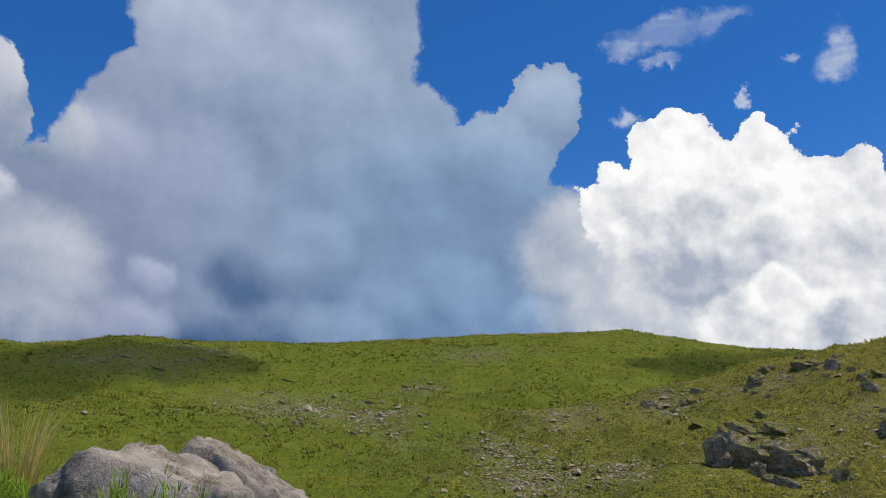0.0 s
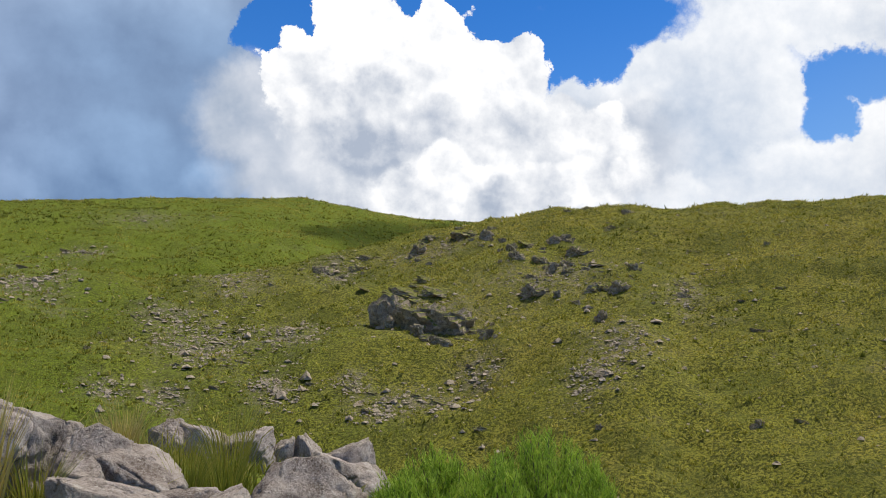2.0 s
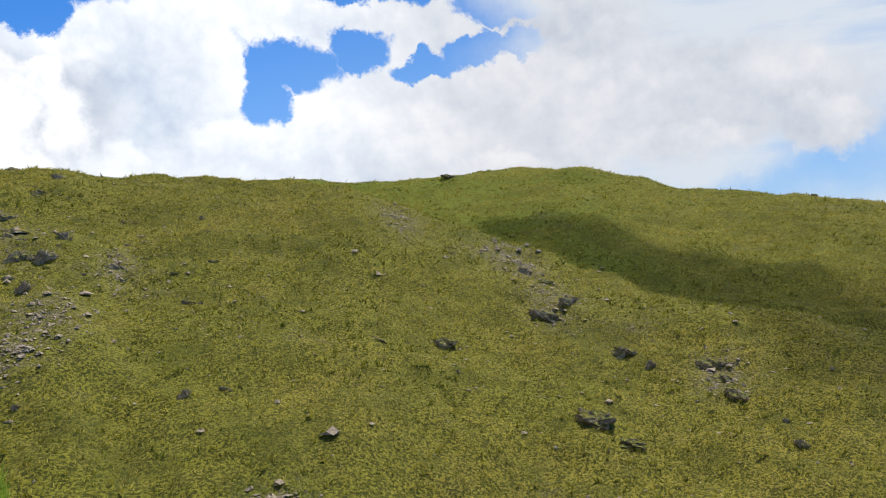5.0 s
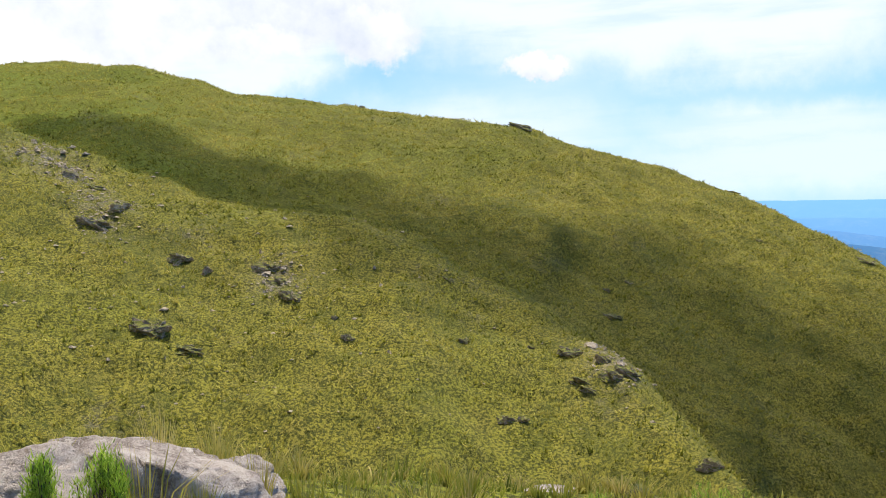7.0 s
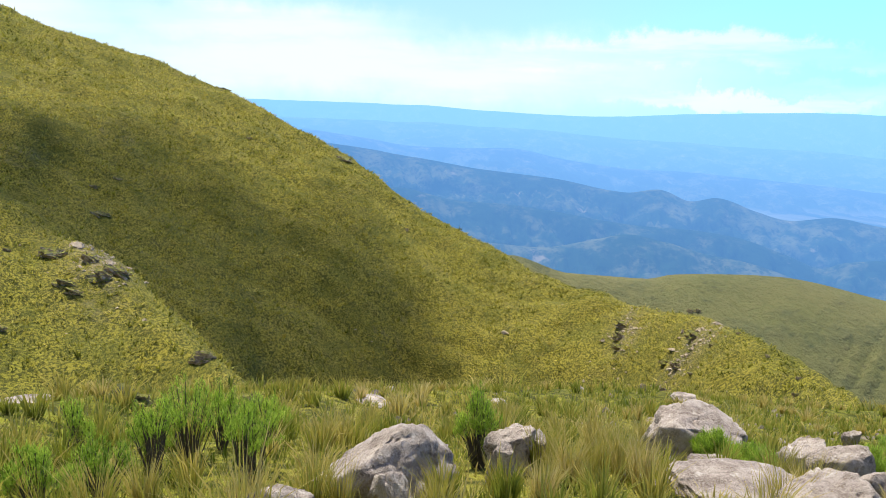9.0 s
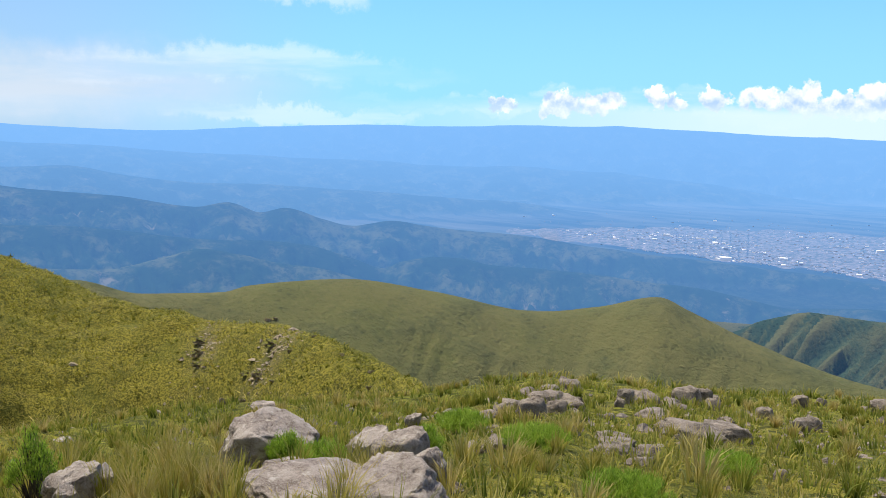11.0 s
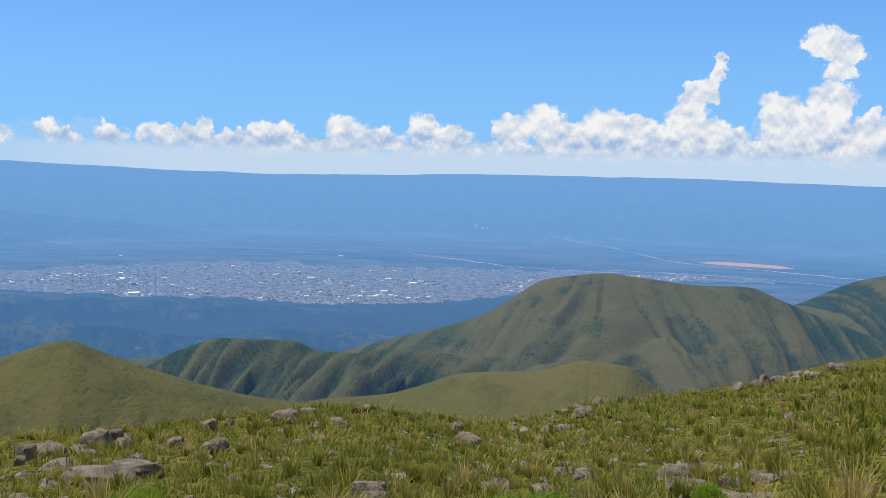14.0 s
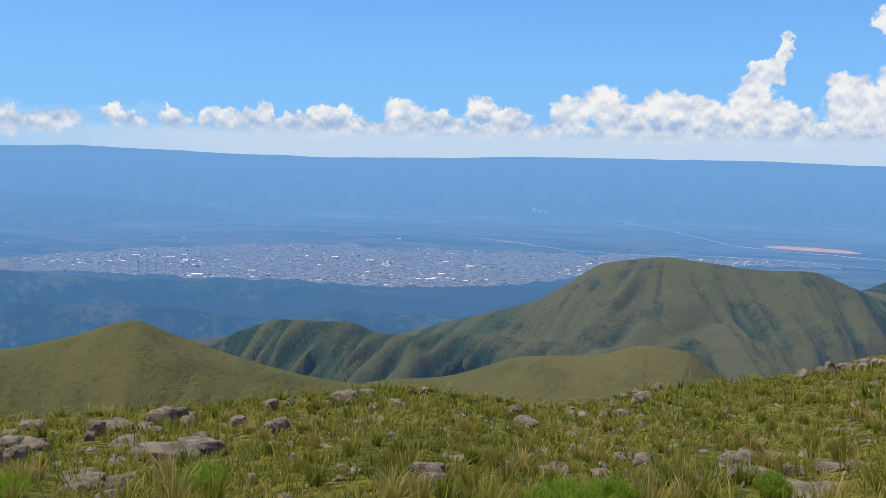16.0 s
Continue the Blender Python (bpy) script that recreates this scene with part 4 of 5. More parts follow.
def stone_material(name, light, dark, lichen, amount, scale, turf=0.0):
    m, n, b = material(name)
    p = place(n)
    info = n.t.nodes.new("ShaderNodeObjectInfo")
    blot = n.noise(p, 2.6 * scale, 7, 0.72)
    grit = n.noise(p, 38.0 * scale, 4, 0.75)
    speck = n.voronoi(p, 55.0 * scale)
    c = n.mix(n.ramp(blot, 0.36, 0.62), dark, light)
    c = n.mix(n.ramp(grit, 0.42, 0.62, 0, 0.55), c, n.mix(0.5, light, rgb(0.5, 0.46, 0.42)))
    c = n.mix(n.ramp(speck, 0.30, 0.12, 0, 0.5), c, dark)
    c = n.mix(n.math("MULTIPLY", n.ramp(n.noise(p, 5.0 * scale, 6, 0.7), 0.56, 0.66), amount), c, lichen)
    pits = n.ramp(n.noise(p, 9.0 * scale, 5, 0.7), 0.40, 0.30)
    c = n.mix(n.math("MULTIPLY", pits, 0.45), c, dark)
    c = n.mix(n.math("MULTIPLY", info.outputs["Random"], 0.22), c, dark)
    if turf:
        lie = n.t.nodes.new("ShaderNodeSeparateXYZ")
        n.link(n.t.nodes.new("ShaderNodeNewGeometry").outputs["True Normal"], lie.inputs[0])
        level = n.math("ADD", lie.outputs[2], n.math("MULTIPLY", n.math("SUBTRACT", n.noise(p, 0.5, 5, 0.7), 0.5), 0.9))
        sod = n.mix(n.ramp(n.noise(p, 2.2, 5, 0.75), 0.40, 0.60), rgb(0.040, 0.048, 0.009), rgb(0.205, 0.200, 0.028))
        c = n.mix(n.ramp(level, 0.50, 0.68, 0.0, turf), c, sod)
    n.link(c, b.inputs["Base Color"])
    b.inputs["Roughness"].default_value = 0.9
    b.inputs["Specular IOR Level"].default_value = 0.25
    h = n.math("ADD", n.math("ADD", blot, n.math("MULTIPLY", grit, 0.45)), n.math("MULTIPLY", pits, -0.35))
    bump(n, b, h, 1.0, 0.06 / scale)
    return m


GRANITE = stone_material("granite", rgb(0.48, 0.41, 0.345), rgb(0.150, 0.115, 0.090), rgb(0.64, 0.58, 0.50), 0.7, 1.0)
SCHIST = stone_material("weathered_schist", rgb(0.42, 0.32, 0.205), rgb(0.115, 0.080, 0.046), rgb(0.56, 0.48, 0.36), 0.6, 0.4, 0.95)
FIELDSTONE = stone_material("field_stone", rgb(0.32, 0.26, 0.20), rgb(0.085, 0.065, 0.046), rgb(0.46, 0.40, 0.32), 0.5, 1.0)

near_shapes = [stone_mesh("boulder", 40 + i, 5, GRANITE, 20, 0.055, 0.030, 4.0) for i in range(7)]
slab_shapes = [stone_mesh("slab", 60 + i, 5, GRANITE, 18, 0.055, 0.030, 4.5) for i in range(5)]
mid_shapes = [stone_mesh("rock", 80 + i, 4, FIELDSTONE, 22, 0.08, 0.05, 3.6, False) for i in range(9)]
hill_shapes = [crag_mesh("crag", 120 + i, SCHIST) for i in range(10)]


def set_stone(shapes, name, x, y, width, tall, rng, label, group, deep=0.75, lean=(0, 0), sunk=0.45):
    """Bed a stone in the ground so that it stands that high over it."""
    ob = new(name, rng.choice(shapes))
    full = tall * (1 + sunk) + 0.04 * width
    g = height(x, y)
    away = math.degrees(math.atan2(x, y))
    r = math.hypot(x, y)
    d = width * deep * rng.uniform(0.8, 1.15)
    cx, cy = x + x / r * d * 0.3, y + y / r * d * 0.3
    g = min(g, height(cx, cy))
    turn = -away + (0 if lean[1] else rng.choice((0, 180))) + rng.uniform(-18, 18)
    ob.matrix_world = Matrix.Translation((cx, cy, g + tall - full / 2)) @ pose(0, 0, 0, lean[0] + rng.uniform(-5, 5), lean[1] + rng.uniform(-7, 7), turn) @ Matrix.Diagonal((width * 1.08, d, full, 1))
    tagged(ob, label, "rock", group)
    return ob

BOULDERS_A = [
    (-1.81, 6.73, 1.65, 1.49, 6), (-2.65, 8.46, 1.25, 1.12, 11), (-2.2, 8.7, 0.70, 1.42, 11), (-1.74, 8.61, 1.25, 1.50, 24), (-2.62, 5.75, 1.0, 0.42, 8), (-1, 7.32, 0.61, 1.06, 0), (-0.79, 8.86, 0.96, 1.01, 12),
    (-0.33, 9.36, 1.07, 0.79, 26), (0.31, 8.87, 0.61, 0.67, 20), (0.58, 8.56, 0.72, 0.55, 24), (0.22, 8.17, 0.37, 0.49, 8), (0.43, 7.37, 0.81, 0.48, 6), (0.96, 7.73, 0.56, 0.47, 12),
    (1.17, 7.5, 0.5, 0.49, 0), (2.06, 8.34, 0.9, 0.74, 24), (3.23, 11.55, 0.73, 0.43, 24), (3.7, 12.87, 0.73, 0.95, 0), (3.26, 13.5, 0.38, 0.84, 0), (2.91, 13.58, 0.3, 0.66, 0),
]
BOULDERS_B = [
    (2.28, 13.18, 0.81, 0.61, 0), (1.73, 12.76, 0.63, 0.61, 0), (1.3, 12.8, 0.47, 0.6, 0), (3.55, 12.08, 1.07, 0.55, 0), (7.02, 3.55, 1.03, 0.55, 0), (6.76, 2.69, 0.99, 0.61, 16),
    (7.9, 2.79, 0.85, 0.57, 0), (6, 3.51, 0.91, 0.62, 0), (8.71, -3.53, 1.27, 0.78, -20), (8.14, -3.34, 0.39, 0.46, 0), (9.46, -5.42, 0.53, 0.65, 0), (9.38, -5.74, 0.33, 0.56, 0),
    (9.05, -5.12, 0.31, 0.49, 0), (7.62, -2.07, 0.52, 0.43, 0), (10.02, -8.87, 1.14, 0.78, 14), (11.11, -9.14, 0.53, 0.57, 0), (8.83, -8.1, 0.54, 0.31, 0), (9.18, -7.7, 0.29, 0.13, 0),
]
BOULDERS_C = [
    (8.15, -7.21, 0.79, 0.17, 0), (8.18, -6.41, 0.38, 0.1, 0), (7.05, -6.92, 1.37, 0.34, 0), (9, -9.88, 0.53, 0.58, 0), (8, -9.43, 0.71, 0.68, 0), (7.11, -8.86, 0.48, 0.51, 0),
    (12.98, -15.68, 0.31, 0.47, 0), (6.13, -7.08, 1.24, 0.61, 0), (21.32, -11.87, 0.6, 0.14, 0), (21.56, -6.06, 0.21, -0.27, 0), (22.6, -9.2, 0.27, -0.31, 0), (19.08, -7.21, 0.88, -0.23, 0),
    (17.36, -0.06, 0.85, -0.06, 0), (22.98, -19.88, 0.75, 0.29, 0),
]
SLOPE_A = [
    (12.3, -18.8, 0.62, 0.39), (11, -17.7, 0.64, 0.51), (13.1, -21.8, 0.94, 0.39), (12.1, -21.4, 0.75, 0.38), (14.9, -23.7, 0.52, 0.24), (16.3, -28.4, 0.61, 0.36),
    (12.3, -25.2, 0.6, 0.48), (11.7, -23.6, 0.29, 0.29), (12.4, -27, 0.92, 0.46), (11.7, -27.1, 0.64, 0.33), (12.4, -30.3, 1.01, 0.65), (12.1, -31, 0.82, 0.62),
    (10.7, -28.3, 0.56, 0.41), (8, -19.7, 1.56, 0.42), (7.4, -20.4, 1.2, 0.4), (8.4, -23.2, 0.45, 0.21), (10.2, -22.6, 0.92, 0.21), (10.6, -20.8, 0.29, 0.17),
    (7.2, -14, 0.38, 0.14), (6.8, -14.7, 0.49, 0.18), (7.6, -15.2, 0.73, 0.15), (6.2, -13.3, 0.53, 0.16), (4.4, -14.6, 0.23, 0.19), (9.6, -34.2, 0.61, 0.48),
]
SLOPE_B = [
    (9.2, -35.5, 0.45, 0.32), (8.7, -27.2, 0.53, 0.39), (6.7, -24.6, 0.71, 0.41), (7.5, -34.9, 0.44, 0.18), (6.8, -34.9, 1.1, 0.57), (6.8, -37.1, 0.47, 0.28),
    (6.6, -39.1, 0.69, 0.2), (5, -31.3, 0.59, 0.27), (4.8, -34.6, 0.61, 0.3), (4.8, -40.6, 0.38, 0.2), (4.4, -41.2, 0.51, 0.26), (4, -26.5, 0.41, 0.2),
    (4.5, -25.1, 0.39, 0.16), (1.5, -14.8, 0.59, 0.29), (1.6, -14.4, 0.35, 0.09), (12.3, -18.6, 0.68, 0.3), (12.5, -18.1, 0.54, 0.2), (8.7, -12.4, 0.55, 0.18),
    (8.6, -12.7, 0.47, 0.23),
]
BROW_A = [
    (0.1, -37.7, 0.61, 0.56), (-0.3, -32.5, 1, 0.32), (-2.6, -43.1, 0.32, 0.21), (-2.8, -38.6, 0.53, 0.34), (-3.9, -38.9, 0.34, 0.34), (-3.8, -34.7, 0.48, 0.43),
    (-4.3, -35.7, 0.36, 0.27), (-5.8, -43.3, 0.68, 0.49), (-6.3, -45.2, 0.85, 0.45), (-7.7, -49.9, 0.56, 0.5), (-2.9, -32.3, 0.4, 0.2), (-2.6, -18.7, 0.4, 0.23),
    (-1.7, -18.3, 0.43, 0.11), (-3.9, -15.5, 0.7, 0.25), (-5.1, -17.8, 0.51, 0.14), (-4.5, -15.1, 0.4, 0.17), (-5, -14.9, 0.5, 0.17), (-5.4, -14.9, 0.31, 0.13),
    (-4.2, -13.1, 1.09, 0.17), (-4.2, -14.1, 0.36, 0.13), (1.3, -14.2, 0.43, 0.26), (-17.4, -56.4, 0.73, 0.51), (-18.4, -54.5, 0.79, 0.93), (-20.2, -56.8, 0.75, 0.45),
]
BROW_B = [
    (-19.7, -53, 0.63, 0.42), (-21.8, -56.8, 0.68, 0.38), (15.4, -27.2, 0.77, 0.39), (14.8, -24.9, 0.63, 0.25), (13.5, -22.7, 0.81, 0.29), (12.5, -22.5, 0.55, 0.29),
    (11.3, -19.3, 0.55, 0.34), (8.2, -16.3, 0.78, 0.16), (7.1, -14.2, 0.92, 0.19), (6.6, -14.3, 0.29, 0.12),
]
BROW_C = [
    (-19.1, -57.8, 0.93, 0.38), (-21.4, -61.1, 0.87, 0.36), (-22.3, -59.7, 0.97, 0.40), (-21.5, -54.7, 0.68, 0.28), (-15.5, -53.3, 0.65, 0.27), (-17.0, -55.9, 0.53, 0.22), (-6.4, -48.2, 0.74, 0.31), (-5.6, -47.4, 0.52, 0.21), (-4.7, -44.0, 0.60, 0.24), (-3.7, -38.4, 0.59, 0.24), (-3.3, -37.9, 0.37, 0.15), (-2.5, -41.4, 0.53, 0.22),
    (-4.2, -17.7, 0.72, 0.30), (-5.0, -18.0, 0.47, 0.20), (-5.2, -15.8, 0.45, 0.19), (-2.6, -20.1, 0.35, 0.14), (-0.2, -33.7, 0.70, 0.29), (0.2, -41.5, 0.48, 0.20), (-23.2, -55.7, 1.20, 0.49), (13.2, -27.7, 0.69, 0.28), (12.8, -31.3, 0.85, 0.35), (12.1, -31.7, 0.79, 0.33), (11.1, -26.4, 0.57, 0.24),
]
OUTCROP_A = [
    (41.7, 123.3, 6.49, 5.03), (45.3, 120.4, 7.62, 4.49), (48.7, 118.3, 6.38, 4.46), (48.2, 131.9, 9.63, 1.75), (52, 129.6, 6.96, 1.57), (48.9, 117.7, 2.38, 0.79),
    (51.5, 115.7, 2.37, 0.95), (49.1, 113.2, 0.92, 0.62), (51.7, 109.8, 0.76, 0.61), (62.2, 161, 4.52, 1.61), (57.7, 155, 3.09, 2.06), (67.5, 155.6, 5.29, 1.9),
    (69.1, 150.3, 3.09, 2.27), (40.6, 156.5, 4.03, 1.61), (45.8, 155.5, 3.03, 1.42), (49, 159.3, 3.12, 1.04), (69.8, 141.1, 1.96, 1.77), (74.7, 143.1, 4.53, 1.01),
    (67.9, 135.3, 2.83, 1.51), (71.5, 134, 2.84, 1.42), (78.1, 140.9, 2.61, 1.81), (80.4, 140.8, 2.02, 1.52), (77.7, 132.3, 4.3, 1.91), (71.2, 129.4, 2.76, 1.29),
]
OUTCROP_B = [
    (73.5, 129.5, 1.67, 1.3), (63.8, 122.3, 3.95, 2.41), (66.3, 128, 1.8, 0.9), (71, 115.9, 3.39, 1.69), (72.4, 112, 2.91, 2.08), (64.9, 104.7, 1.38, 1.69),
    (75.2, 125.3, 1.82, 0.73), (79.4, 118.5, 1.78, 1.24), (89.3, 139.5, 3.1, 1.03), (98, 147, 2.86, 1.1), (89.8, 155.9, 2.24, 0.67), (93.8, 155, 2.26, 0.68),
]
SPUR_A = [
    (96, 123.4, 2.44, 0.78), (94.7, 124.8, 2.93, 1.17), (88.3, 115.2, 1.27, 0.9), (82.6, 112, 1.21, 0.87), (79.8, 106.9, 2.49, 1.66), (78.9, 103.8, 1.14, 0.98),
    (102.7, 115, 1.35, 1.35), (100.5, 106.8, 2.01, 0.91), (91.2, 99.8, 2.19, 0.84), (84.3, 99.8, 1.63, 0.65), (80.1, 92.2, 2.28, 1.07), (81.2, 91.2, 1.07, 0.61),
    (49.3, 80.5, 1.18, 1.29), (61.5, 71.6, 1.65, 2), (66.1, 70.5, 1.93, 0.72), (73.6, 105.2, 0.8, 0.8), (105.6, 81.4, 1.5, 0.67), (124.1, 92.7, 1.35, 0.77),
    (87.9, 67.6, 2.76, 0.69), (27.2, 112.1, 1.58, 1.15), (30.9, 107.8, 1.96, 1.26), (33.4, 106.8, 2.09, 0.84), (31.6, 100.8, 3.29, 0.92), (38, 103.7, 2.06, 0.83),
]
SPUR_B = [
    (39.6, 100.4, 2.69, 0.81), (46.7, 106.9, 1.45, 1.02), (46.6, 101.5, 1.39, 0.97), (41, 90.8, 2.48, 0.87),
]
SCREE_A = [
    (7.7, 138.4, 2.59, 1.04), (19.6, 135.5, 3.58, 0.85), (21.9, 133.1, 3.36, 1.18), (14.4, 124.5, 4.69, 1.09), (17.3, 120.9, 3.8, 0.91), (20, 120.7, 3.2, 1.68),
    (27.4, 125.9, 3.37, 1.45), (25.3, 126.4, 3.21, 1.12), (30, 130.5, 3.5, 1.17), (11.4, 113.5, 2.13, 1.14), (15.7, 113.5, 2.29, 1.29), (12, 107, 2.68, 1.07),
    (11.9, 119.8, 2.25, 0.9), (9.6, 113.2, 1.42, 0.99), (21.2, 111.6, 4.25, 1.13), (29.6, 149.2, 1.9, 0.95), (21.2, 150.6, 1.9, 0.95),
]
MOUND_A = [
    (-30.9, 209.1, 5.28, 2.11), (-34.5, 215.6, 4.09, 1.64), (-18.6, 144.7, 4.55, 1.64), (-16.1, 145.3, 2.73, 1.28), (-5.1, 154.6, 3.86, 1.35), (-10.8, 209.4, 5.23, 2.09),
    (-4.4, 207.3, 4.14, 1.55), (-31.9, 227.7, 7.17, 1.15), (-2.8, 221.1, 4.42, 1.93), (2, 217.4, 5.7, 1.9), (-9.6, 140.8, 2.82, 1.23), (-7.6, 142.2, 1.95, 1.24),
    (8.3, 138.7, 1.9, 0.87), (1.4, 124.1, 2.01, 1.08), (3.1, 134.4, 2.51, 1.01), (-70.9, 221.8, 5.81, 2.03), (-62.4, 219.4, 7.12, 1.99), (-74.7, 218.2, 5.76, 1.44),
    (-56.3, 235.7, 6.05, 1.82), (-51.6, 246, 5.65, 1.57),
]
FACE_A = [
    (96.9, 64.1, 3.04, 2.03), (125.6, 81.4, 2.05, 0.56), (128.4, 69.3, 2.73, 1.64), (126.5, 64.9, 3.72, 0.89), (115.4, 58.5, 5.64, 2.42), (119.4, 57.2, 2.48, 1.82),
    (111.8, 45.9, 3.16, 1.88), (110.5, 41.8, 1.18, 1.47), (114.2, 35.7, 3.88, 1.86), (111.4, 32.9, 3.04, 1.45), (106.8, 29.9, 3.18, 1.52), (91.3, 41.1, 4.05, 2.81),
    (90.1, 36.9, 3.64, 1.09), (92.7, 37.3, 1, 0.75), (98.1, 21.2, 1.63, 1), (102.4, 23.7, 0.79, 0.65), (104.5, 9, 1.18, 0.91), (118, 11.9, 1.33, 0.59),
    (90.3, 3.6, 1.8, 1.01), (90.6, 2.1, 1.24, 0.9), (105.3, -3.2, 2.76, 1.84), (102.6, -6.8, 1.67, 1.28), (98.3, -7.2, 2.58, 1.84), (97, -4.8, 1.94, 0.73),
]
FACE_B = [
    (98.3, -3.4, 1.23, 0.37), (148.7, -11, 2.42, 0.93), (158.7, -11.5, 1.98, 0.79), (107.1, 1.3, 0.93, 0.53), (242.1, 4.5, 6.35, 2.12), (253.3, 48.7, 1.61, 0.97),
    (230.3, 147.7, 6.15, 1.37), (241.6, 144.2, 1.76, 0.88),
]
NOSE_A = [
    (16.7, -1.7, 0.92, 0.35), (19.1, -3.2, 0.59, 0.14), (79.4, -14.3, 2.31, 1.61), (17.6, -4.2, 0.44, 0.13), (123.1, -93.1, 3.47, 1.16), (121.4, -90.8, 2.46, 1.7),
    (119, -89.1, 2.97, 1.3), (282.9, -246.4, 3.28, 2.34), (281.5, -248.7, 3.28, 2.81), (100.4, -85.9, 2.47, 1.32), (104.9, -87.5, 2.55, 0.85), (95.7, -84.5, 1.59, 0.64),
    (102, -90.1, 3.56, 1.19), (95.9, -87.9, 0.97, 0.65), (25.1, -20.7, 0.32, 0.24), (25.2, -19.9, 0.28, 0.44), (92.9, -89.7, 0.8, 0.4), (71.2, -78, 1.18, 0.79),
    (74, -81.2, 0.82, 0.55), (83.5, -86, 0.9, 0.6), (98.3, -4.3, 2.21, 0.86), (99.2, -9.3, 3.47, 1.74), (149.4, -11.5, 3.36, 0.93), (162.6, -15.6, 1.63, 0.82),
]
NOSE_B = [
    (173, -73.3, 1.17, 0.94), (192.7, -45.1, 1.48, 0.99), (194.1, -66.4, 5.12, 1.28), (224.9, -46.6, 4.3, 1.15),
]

rng = random.Random(7)
for row in (BOULDERS_A, BOULDERS_B, BOULDERS_C):
    for x, y, wide, tall, slant in row:
        set_stone(slab_shapes if abs(slant) > 10 else near_shapes, "boulder", x, y, wide * 1.15, max(tall, 0.14), rng, "pale grey granite boulder with lichen, sunk in tall grass", "boulders round the viewpoint", 0.85, (0, slant), 0.35)
for row in (SLOPE_A, SLOPE_B, BROW_A, BROW_B, BROW_C):
    for x, y, wide, tall in row:
        set_stone(mid_shapes, "rock", x, y, wide, tall, rng, "weathered grey granite rock on the grassy slope", "rocks on the near slope", 0.8)
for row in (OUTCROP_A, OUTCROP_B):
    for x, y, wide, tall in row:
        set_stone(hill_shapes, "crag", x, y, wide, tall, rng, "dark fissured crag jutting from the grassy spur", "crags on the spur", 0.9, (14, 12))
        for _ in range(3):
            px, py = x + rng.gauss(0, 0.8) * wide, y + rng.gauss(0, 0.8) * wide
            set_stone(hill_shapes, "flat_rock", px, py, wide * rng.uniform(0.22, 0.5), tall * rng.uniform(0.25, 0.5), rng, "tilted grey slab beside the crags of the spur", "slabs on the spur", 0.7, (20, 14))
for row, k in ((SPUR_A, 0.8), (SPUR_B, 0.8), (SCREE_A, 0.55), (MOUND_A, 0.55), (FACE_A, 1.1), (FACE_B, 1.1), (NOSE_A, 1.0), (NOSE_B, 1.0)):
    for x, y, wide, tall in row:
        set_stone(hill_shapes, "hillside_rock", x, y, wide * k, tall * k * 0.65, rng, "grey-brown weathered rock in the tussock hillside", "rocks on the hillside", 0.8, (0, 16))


# loose stones in the patches, too many to count
SCREE = stone_material("scree_stone", rgb(0.44, 0.36, 0.25), rgb(0.18, 0.135, 0.085), rgb(0.54, 0.47, 0.36), 0.5, 0.8)


STRAY = [(20, 135, 40, 40, 500), (75, 110, 35, 35, 500), (115, 40, 30, 40, 350), (-20, 190, 60, 40, 400), (110, -80, 25, 20, 120)]


def loose_stones(name, patches, size, mat, seed, more=1.0):
    g = np.random.default_rng(seed)
    base = np.array([(1, 0, 0), (-1, 0, 0), (0, 1, 0), (0, -1, 0), (0, 0, 1), (0.5, 0.5, 0.6), (-0.5, 0.6, 0.5), (-0.2, -0.6, 0.7)], float)
    tri = np.array([(0, 2, 5), (0, 5, 7), (0, 7, 3), (2, 6, 5), (2, 1, 6), (1, 7, 6), (1, 3, 7), (4, 5, 6), (4, 6, 7), (4, 7, 5)])
    vs, fs, k = [], [], 0
    for x, y, a, b, count in patches:
        count = int(count * more)
        px, py = spread_at((x, y, a, b), g.normal(0, 0.62, count), g.normal(0, 0.62, count))
        pz = land(px, py)
        s = size * g.lognormal(0, 0.55, count)
        for i in range(count):
            v = base * (1 + g.uniform(-0.3, 0.3, base.shape)) * (s[i], s[i] * g.uniform(0.6, 1), s[i] * g.uniform(0.4, 0.9))
            c, q = math.cos(g.uniform(0, 6.28)), math.sin(g.uniform(0, 6.28))
            v = np.stack([v[:, 0] * c - v[:, 1] * q, v[:, 0] * q + v[:, 1] * c, v[:, 2]], -1) + (px[i], py[i], pz[i])
            vs.append(v)
            fs.append(tri + k)
            k += len(base)
    return new(name, tidy(name, np.concatenate(vs), np.concatenate(fs), mat, False))


tagged(loose_stones("scree", STONY_A + STONY_B + STRAY, 0.17, SCREE, 3, 1.5), "loose grey scree scattered over the hillside", "scree", kind="stuff")
PEBBLES = [(4, -22, 10, 9, 260), (12, -20, 8, 7, 180), (-6, -24, 8, 9, 220), (18, -16, 8, 7, 120), (-14, -38, 10, 12, 260), (0, -32, 9, 5, 160)]
tagged(loose_stones("pebbles", PEBBLES, 0.085, FIELDSTONE, 4), "small pale stones strewn through the grass", "stones", kind="stuff")


